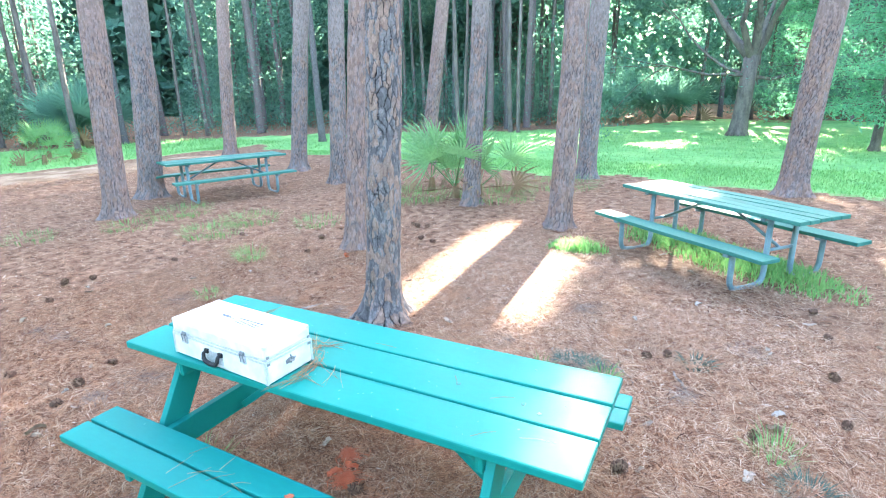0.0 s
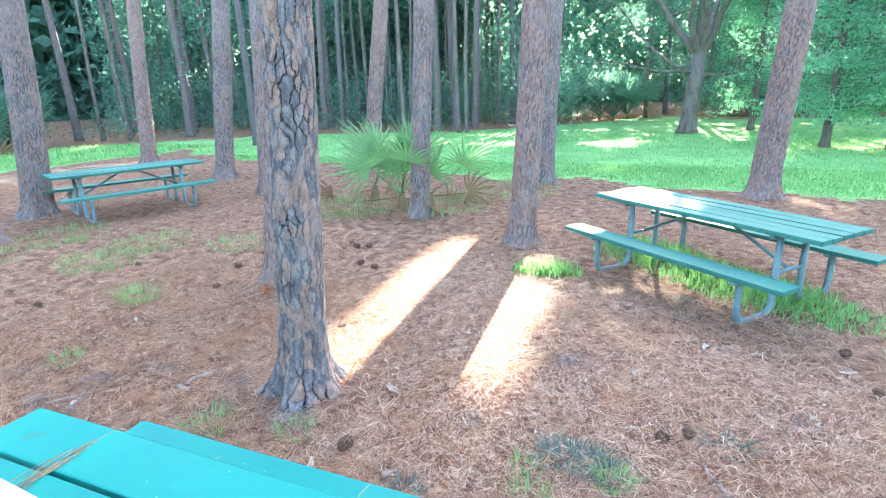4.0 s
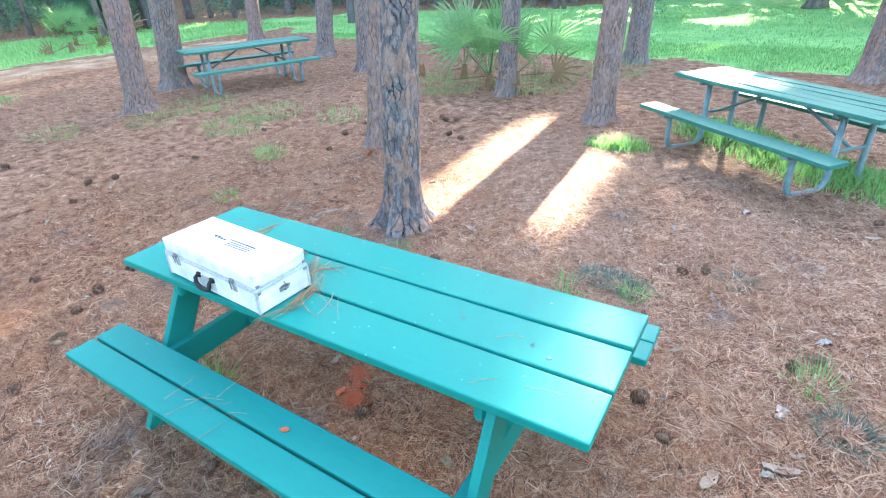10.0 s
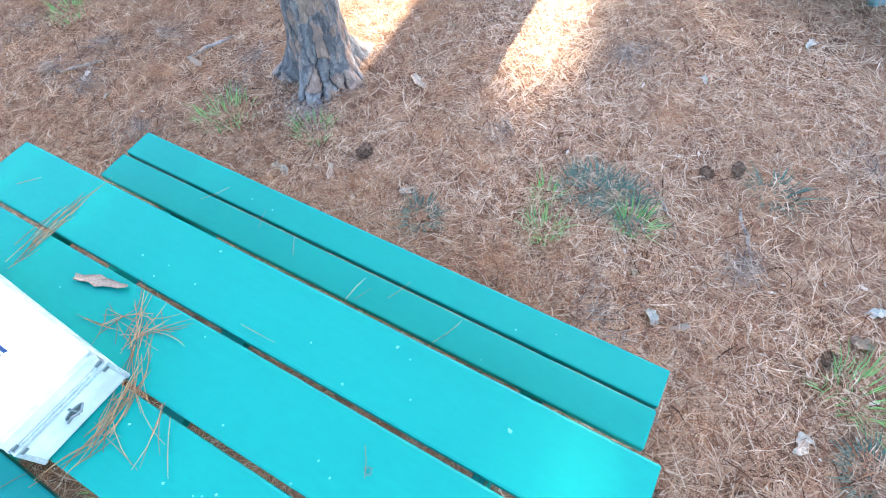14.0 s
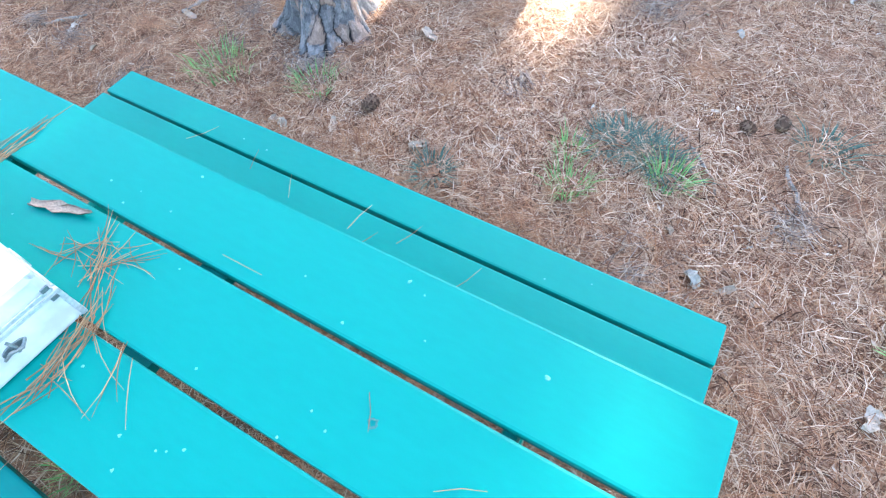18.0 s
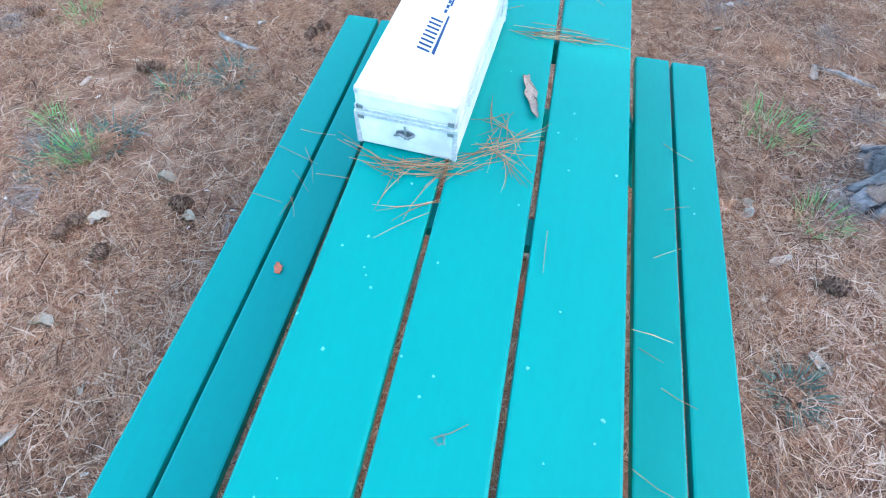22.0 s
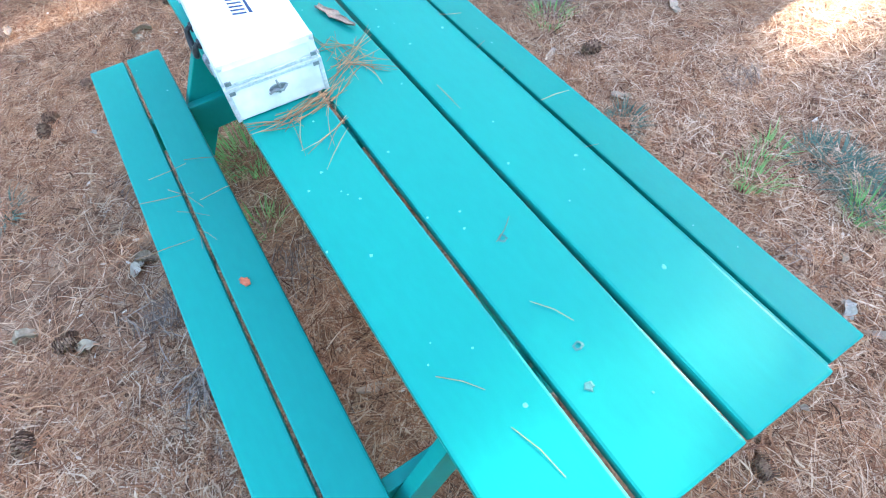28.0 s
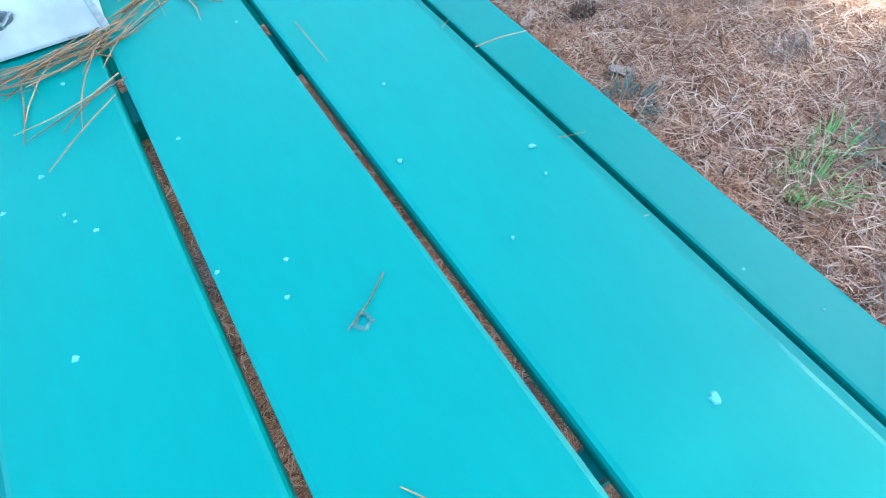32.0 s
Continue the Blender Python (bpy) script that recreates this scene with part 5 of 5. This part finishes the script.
CONE = [cone_mesh(1), cone_mesh(2)]
CONES = [(2.37, 2.45), (2.51, 2.54), (4.26, 2.70), (4.03, 2.75), (0.72, 1.77), (0.90, -0.92), (0.10, -1.52), (1.13, -1.33), (1.07, -1.29), (1.19, -1.12), (-0.19, -2.34), (2.57, 0.86), (2.41, 1.07),
         (-0.36, -0.78), (-0.60, -0.52), (-1.03, -1.07), (-0.44, -0.74), (-1.08, 0.06), (-1.22, 0.29), (-4.74, 0.58), (-3.64, 1.49), (-3.52, 1.74), (-5.25, 1.33), (-6.94, 1.08), (1.08, -0.28)]
CONES += [(0.83, -0.31), (1.23, 0.31), (3.63, 3.39), (3.59, 3.91), (4.32, 3.99), (3.58, 2.64), (6.19, 5.9), (-1.16, 5.37), (-0.9, 4.7), (-0.66, 4.62), (3.06, 1.69), (3.56, 2.03), (5.17, 5.64), (3.8, 4.56),
          (-0.84, 7.22), (-1.44, 5.4), (-1.33, 0.61), (-3.2, 1.12), (-3.26, 2.6), (-1.82, 0.14), (-1.94, 3.56), (-2.23, 4.19), (-3.43, 3.85)]
CONES += [(-1.29, 5.29), (0.07, -1.46), (-1.82, -1.42), (-1.65, -1.3), (-3.83, -0.99), (-2.16, -1.3), (-3.89, -1.68), (-3.4, -1.94), (-7.52, -0.64), (1.06, 0.08), (-0.94, -1.08)]
g = np.random.default_rng(44)
extra = [(x, y) for x, y in zip(g.uniform(-9, 7, 150), g.uniform(1.5, 10, 150)) if grassiness(x, y) < 0 and not (-0.6 < x < 4.5 and y < 6)][:85]
for k, (x, y) in enumerate(CONES + extra):
    ob = new("pine_cone", CONE[k % 2])
    s = g.uniform(0.7, 1.0)
    ob.matrix_basis = Matrix.Translation((x, y, ground_height(x, y) + 0.028 * s + 0.012)) @ Euler((g.uniform(1.1, 1.9), g.uniform(-0.4, 0.4), g.uniform(0, 6.3))).to_matrix().to_4x4() @ Matrix.Scale(s, 4)
    tagged(ob, "open brown pine cone lying on the needle litter", "pine cone", "pine cones")


def stick(a, c, r, seed):
    g = np.random.default_rng(seed)
    a, c = Vector((*a, 0)), Vector((*c, 0))
    side = Vector((-(c - a).y, (c - a).x, 0)) * (0.012 if seed < 202 else 0.03)
    pts = []
    for k in range(6):
        p = a.lerp(c, k / 5) + side * g.normal()
        pts.append((p.x, p.y, ground_height(p.x, p.y) + r * 0.9 + 0.006))
    b = tube(bmesh.new(), pts, [r * q for q in (0.8, 1, 1.05, 0.95, 0.9, 0.5)], 7)
    pale = seed < 202
    tagged(part("stick", b, M_PALEWOOD if pale else M_STICK), "straight pale peeled stick on the litter" if pale else "weathered grey stick lying on the needle litter", "stick", "sticks")


STICKS = [((-1.16, -1.82), (-0.77, -1.5), 0.010), ((-0.78, -1.36), (-0.51, -1.19), 0.011), ((-0.24, -1.27), (-0.17, -1.02), 0.017), ((-5.8, -0.85), (-5.44, -0.54), 0.02),
          ((-0.74, 1.94), (-0.63, 2.25), 0.013), ((0.52, -1.51), (0.53, -1.26), 0.006), ((2.11, 2.29), (2.32, 2.09), 0.009), ((2.32, 2.09), (2.36, 1.97), 0.006),
          ((2.58, 2.31), (2.68, 2.07), 0.010), ((2.68, 2.07), (2.53, 1.77), 0.005), ((-1.43, 1.47), (-1.25, 1.66), 0.01), ((4.33, 2.89), (4.65, 3.36), 0.012), ((1.2, -1.95), (1.32, -2.1), 0.014)]
for k, (a, c, r) in enumerate(STICKS):
    stick(a, c, r, 200 + k)


def chip_mesh(seed, l=0.09, w=0.035, curl=0.010):
    """A curled flake of bark or a dry leaf, with thickness."""
    g = np.random.default_rng(seed)
    top, bot, b = [], [], bmesh.new()
    nu, nv = 8, 4
    for i in range(nu):
        u = i / (nu - 1)
        ww = w * (math.sin(math.pi * (0.08 + 0.86 * u)) ** 0.6) * g.uniform(0.8, 1.15)
        for j in range(nv):
            q = j / (nv - 1) - 0.5
            p = Vector(((u - 0.5) * l, q * ww + 0.004 * g.normal(), curl * (4 * q * q) + curl * 0.6 * math.sin(u * 5 + seed)))
            top.append(b.verts.new(p + Vector((0, 0, 0.0018))))
            bot.append(b.verts.new(p - Vector((0, 0, 0.0012))))
    for i in range(nu - 1):
        for j in range(nv - 1):
            k = i * nv + j
            b.faces.new((top[k], top[k + nv], top[k + nv + 1], top[k + 1]))
            b.faces.new((bot[k + 1], bot[k + nv + 1], bot[k + nv], bot[k]))
    me = bpy.data.meshes.new("flake")
    b.to_mesh(me)
    b.free()
    return me


CHIPS = [chip_mesh(s, l, w) for s, l, w in ((1, 0.10, 0.04), (2, 0.13, 0.05), (3, 0.07, 0.035))]
LEAVES = [chip_mesh(s, l, w, 0.016) for s, l, w in ((4, 0.075, 0.045), (5, 0.06, 0.032), (6, 0.09, 0.05))]
for me in CHIPS:
    me.materials.append(M_CHIP)
for me in LEAVES:
    me.materials.append(M_DEAD)
CHIP_AT = [(2.79, 0.72), (3.0, 0.86), (3.03, 1.29), (3.17, 1.82), (0.63, 1.58), (2.67, 3.72), (0.7, 2.39), (2.37, 1.54), (3.11, 1.04), (0.4, 1.48), (3.05, 0.92), (3.21, 2.0), (1.91, -1.04), (0.78, -1.05), (1.73, -1.36),
           (1.82, -1.34), (1.11, -0.17), (1.51, -1.17), (1.13, -1.77), (1.76, -1.54), (-1.2, 1.52), (1.25, -1.94), (-0.66, 1.93), (1.04, -1.22), (2.15, -1.14), (2.07, -1.12), (0.36, 1.48)]
CHIP_AT += [(0.68, -0.56), (-0.59, -1.24), (-0.9, -0.15), (-1.36, -0.81), (1.76, 0.24), (0.83, 0.55), (-0.83, -0.18), (1.67, -0.05), (0.7, -0.6), (1.07, 1.66), (0.95, -0.86)]
CHIP_AT += list(zip(g.uniform(-4, 5, 90), g.uniform(-2.5, 5.5, 90)))
for k, (x, y) in enumerate(CHIP_AT):
    leaf = k % 2
    ob = new("dead_leaf" if leaf else "bark_chip", (LEAVES if leaf else CHIPS)[k % 3])
    s = g.uniform(0.75, 1.35) if k < 38 else g.uniform(0.45, 0.9)
    ob.matrix_basis = Matrix.Translation((x, y, ground_height(x, y) + 0.026)) @ Euler((g.normal(0, 0.15), g.normal(0, 0.15), g.uniform(0, 6.3))).to_matrix().to_4x4() @ Matrix.Scale(s, 4)
    if leaf:
        tagged(ob, "curled pale dead leaf on the needle litter", "leaf", "fallen leaves")
    else:
        tagged(ob, "flake of brown pine bark on the needle litter", "bark chip", "bark chips")


def tuft(x, y, n, r, h, seed, label, mat=M_GRASS, width=0.0026, lean=0.7):
    q = np.random.default_rng(seed)
    rr, a = r * np.sqrt(q.uniform(0, 1, n)), q.uniform(0, 6.283, n)
    pts = [(x + u * math.cos(b), y + u * math.sin(b), ground_height(x + u * math.cos(b), y + u * math.sin(b)) - 0.005) for u, b in zip(rr, a)]
    tagged(blades("grass_tuft" if mat is M_GRASS else "moss_clump", pts, h, seed, label, mat=mat, width=width, lean=lean), "", "", "grass tufts")


TUFTS = [(1.77, 1.76, 46, 0.08, 0.09), (1.70, 1.95, 26, 0.06, 0.08), (2.15, 1.97, 40, 0.07, 0.09), (3.18, 1.58, 45, 0.12, 0.10), (-0.16, 1.68, 36, 0.14, 0.09), (0.38, 1.78, 40, 0.10, 0.07), (-0.23, -2.08, 26, 0.10, 0.08), (0.71, -1.52, 50, 0.08, 0.10),
         (0.54, -1.77, 24, 0.06, 0.07), (-0.21, 1.63, 22, 0.12, 0.08), (0.39, 0.0, 90, 0.14, 0.12), (0.79, -0.10, 30, 0.08, 0.08), (-2.47, 3.08, 90, 0.22, 0.12), (-4.0, 3.8, 160, 0.5, 0.10), (-5.7, 4.5, 180, 0.6, 0.10)]
TUFTS += [(-4.1, 4.6, 160, 0.5, 0.10), (-5.6, 3.5, 90, 0.4, 0.08), (-2.9, 4.86, 90, 0.4, 0.10), (-6.3, 2.4, 90, 0.4, 0.08), (-2.6, -1.3, 60, 0.2, 0.05), (-6.3, -1.94, 110, 0.25, 0.07), (1.98, -1.38, 60, 0.10, 0.12),
          (0.17, -1.28, 12, 0.12, 0.06), (-1.86, 1.93, 50, 0.12, 0.07), (-1.1, 7.9, 260, 0.8, 0.14), (-2.6, 7.3, 260, 0.8, 0.14), (-0.3, 9.6, 200, 0.9, 0.14)]
for k, (x, y, n, r, h) in enumerate(TUFTS):
    tuft(x, y, int(n * 2.2), r, h * 1.15, 300 + k, "small tuft of green grass in the needle litter")
for k, (x, y, n, r) in enumerate(((1.84, 2.08, 90, 0.08), (1.94, 2.13, 150, 0.09), (2.05, 2.10, 130, 0.09), (2.14, 2.03, 70, 0.07), (0.80, -1.61, 110, 0.08), (0.60, -1.43, 90, 0.09), (0.22, -1.32, 30, 0.07), (2.71, 2.48, 60, 0.09), (1.2, 1.56, 90, 0.06), (0.05, -1.06, 90, 0.07), (3.3, 1.3, 140, 0.10))):
    tuft(x, y, int(n * 2.0), r, 0.060, 340 + k, "low clump of grey-green moss in the litter", mat=M_MOSS, width=0.0030, lean=1.5)


# ---- what lies on the table ----
def table_needles(name, n, cx, cy, sx, sy, ang, spread, z, seed, ln, label):
    q = np.random.default_rng(seed)
    b = bmesh.new()
    for k in range(n):
        a = ang + q.normal(0, spread)
        c = Vector((cx + q.normal(0, sx), cy + q.normal(0, sy), z + 0.002 + 0.010 * q.uniform()))
        l = ln * q.uniform(0.5, 1.15)
        d = Vector((math.cos(a), math.sin(a), 0))
        s = Vector((-d.y, d.x, 0)) * q.normal(0, 0.07) * l
        tube(b, [c - d * l / 2, c + s * 0.6 + Vector((0, 0, 0.004 * q.uniform())), c + d * l / 2 + s * 0.2], [0.0010, 0.0010, 0.0006], 4, caps=False)
    tagged(part(name, b, M_NEEDLE_TOP), label, "needles", "needles on the table", "stuff")


def needle_sheaf(n, way, spread, off, seed, ln, label):
    """Needles that lie along a bowed line on the table."""
    q = np.random.default_rng(seed)
    way = [Vector((x, y, 0)) for x, y in way]
    b = bmesh.new()
    for _ in range(n):
        t = q.uniform(0.15, len(way) - 1.15)
        k = int(t)
        c = way[k].lerp(way[k + 1], t - k) + Vector((q.normal(0, off), q.normal(0, off), Z_T + 0.002 + 0.016 * q.uniform()))
        d = (way[k + 1] - way[k]).normalized()
        d.rotate(Euler((0, 0, q.normal(0, spread))))
        d.z = q.normal(0, 0.03)
        l = ln * q.uniform(0.55, 1.15)
        side = Vector((-d.y, d.x, 0)) * q.normal(0, 0.10) * l
        p = [c - d * l / 2, c - d * l / 6 + side * 0.5, c + d * l / 6 + side * 0.45, c + d * l / 2 - side * 0.1]
        for v in p:
            v.z = max(v.z, Z_T + 0.0012)
        tube(b, p, [0.0009, 0.0010, 0.0010, 0.0005], 4, caps=False)
    tagged(part("needle_bundle", b, M_NEEDLE_TOP), label, "needles", "needles on the table", "stuff")


needle_sheaf(56, ((1.10, 0.00), (1.115, 0.13), (1.095, 0.25), (1.01, 0.35), (0.885, 0.53)), 0.26, 0.017, 1, 0.17, "sheaf of dry pine needles bent round the corner of the case")
needle_sheaf(26, ((0.83, 0.35), (0.96, 0.385), (1.09, 0.44)), 0.55, 0.022, 2, 0.14, "loose dry pine needles crossing on the table top")
needle_sheaf(10, ((1.05, 0.15), (1.15, 0.22), (1.29, 0.10)), 0.5, 0.03, 3, 0.16, "few stray pine needles beside the case")
table_needles("needle_bundle", 24, 0.43, 0.52, 0.012, 0.07, 1.55, 0.18, Z_T, 4, 0.17, "dry pine needles lying across the table planks")
table_needles("needle_bundle", 2, 1.75, -0.27, 0.5, 0.05, 0.5, 0.9, Z_B, 5, 0.16, "few dry needles on the bench")
table_needles("needle_bundle", 8, 0.85, -0.24, 0.12, 0.06, 0.9, 0.5, Z_B, 6, 0.16, "few dry needles on the bench")
table_needles("needle_bundle", 6, 1.3, 1.0, 0.6, 0.06, 1.2, 0.7, Z_B, 7, 0.15, "few dry needles on the bench")
table_needles("needle_bundle", 5, 1.0, 0.55, 0.5, 0.18, 0.6, 0.9, Z_T, 8, 0.14, "single dry needles scattered on the table top")
for a, c in (((1.97, 0.33), (2.06, 0.38)), ((2.00, 0.06), (2.08, 0.13)), ((2.17, 0.13), (2.30, 0.16))):
    b = tube(bmesh.new(), [(a[0], a[1], Z_T + 0.002), ((a[0] + c[0]) / 2, (a[1] + c[1]) / 2 + 0.006, Z_T + 0.004), (c[0], c[1], Z_T + 0.002)], [0.0008, 0.0009, 0.0006], 5)
    tagged(part("pine_needle", b, M_NEEDLE_TOP), "single tan-brown pine needle lying on the plank", "needle", "needles on the table")
me = chip_mesh(9, 0.19, 0.032, 0.006)
me.materials.append(M_CHIP)
ob = new("bark_strip", me)
ob.matrix_basis = pose(0.755, 0.445, Z_T + 0.009, 0, 0, 17)
tagged(ob, "curled strip of brown bark on the table top", "bark strip")
me = chip_mesh(10, 0.042, 0.022, 0.002)
me.materials.append(M_REDLEAF)
ob = new("red_leaf", me)
ob.matrix_basis = pose(1.32, -0.221, Z_B + 0.004, 0, 0, 25)
tagged(ob, "small reddish leaf lying on the bench", "leaf", "fallen leaves")
for k, (x, y) in enumerate(((1.10, 0.44), (1.05, 0.36), (-1.37, 3.62), (-1.30, 3.55))):
    me = chip_mesh(60 + k, 0.085, 0.04, 0.016)
    me.materials.append(M_REDLEAF)
    ob = new("red_leaf", me)
    ob.matrix_basis = pose(x, y, ground_height(x, y) + 0.035, 10, 8, 50 * k)
    tagged(ob, "rust-red dry leaf on the needle litter", "leaf", "fallen leaves")


def spot(x, y, z, r, mat, seed, ring=False, name="dropping", label="small pale dried dropping on the painted plank"):
    q = np.random.default_rng(seed)
    b = bmesh.new()
    n = 12
    rad = [r * q.uniform(0.7, 1.25) for _ in range(n)]
    lo = [b.verts.new((x + rad[k] * math.cos(k * 6.283 / n), y + rad[k] * math.sin(k * 6.283 / n), z + 0.0003)) for k in range(n)]
    k2 = 0.55 if ring else 0.7
    hi = [b.verts.new((x + k2 * rad[k] * math.cos(k * 6.283 / n), y + k2 * rad[k] * math.sin(k * 6.283 / n), z + 0.0016)) for k in range(n)]
    for k in range(n):
        b.faces.new((lo[k], lo[(k + 1) % n], hi[(k + 1) % n], hi[k]))
    if not ring:
        b.faces.new(hi)
    tagged(part(name, b, mat), label, "spot", "spots on the table")


SPOTS = [(1.69, 0.70), (1.61, 0.535), (1.64, 0.262), (1.66, 0.09), (0.88, 0.54), (1.17, 0.46), (1.02, 0.58), (1.35, 0.105), (1.59, 0.006), (1.67, 0.34), (1.46, 0.13), (1.49, 0.15), (2.07, 0.64), (1.74, 0.685), (1.39, 0.29),
         (1.16, 0.17), (0.64, 0.37), (1.01, 0.71), (0.79, 0.58), (1.97, 0.06), (1.93, 0.09), (1.39, 0.05), (2.15, 0.18), (2.27, 0.41), (1.99, 0.16), (1.72, 0.32), (1.44, 0.12)]
for k, (x, y) in enumerate(SPOTS):
    spot(x, y, Z_T, (0.0065 if k in (0, 3, 12, 22) else 0.0034) * (0.8 + 0.5 * ((k * 37) % 10) / 10), M_DROP, 400 + k)
for k, (x, y) in enumerate(((1.797, 0.381), (2.11, 0.35), (2.19, 0.31))):
    spot(x, y, Z_T, 0.012, M_RING, 450 + k, ring=(k < 2), name="stain", label="small dark ring stain on the painted plank")
q = np.random.default_rng(77)
for k in range(12):
    x, j = q.uniform(0.1, 2.35), int(q.integers(0, 7))
    y = (0.12, 0.37, 0.63, 1.07, 0.91, -0.33, -0.19)[j] + q.uniform(-0.05, 0.05)
    spot(x, y, Z_T if j < 3 else Z_B, q.uniform(0.002, 0.004), M_DROP, 500 + k)
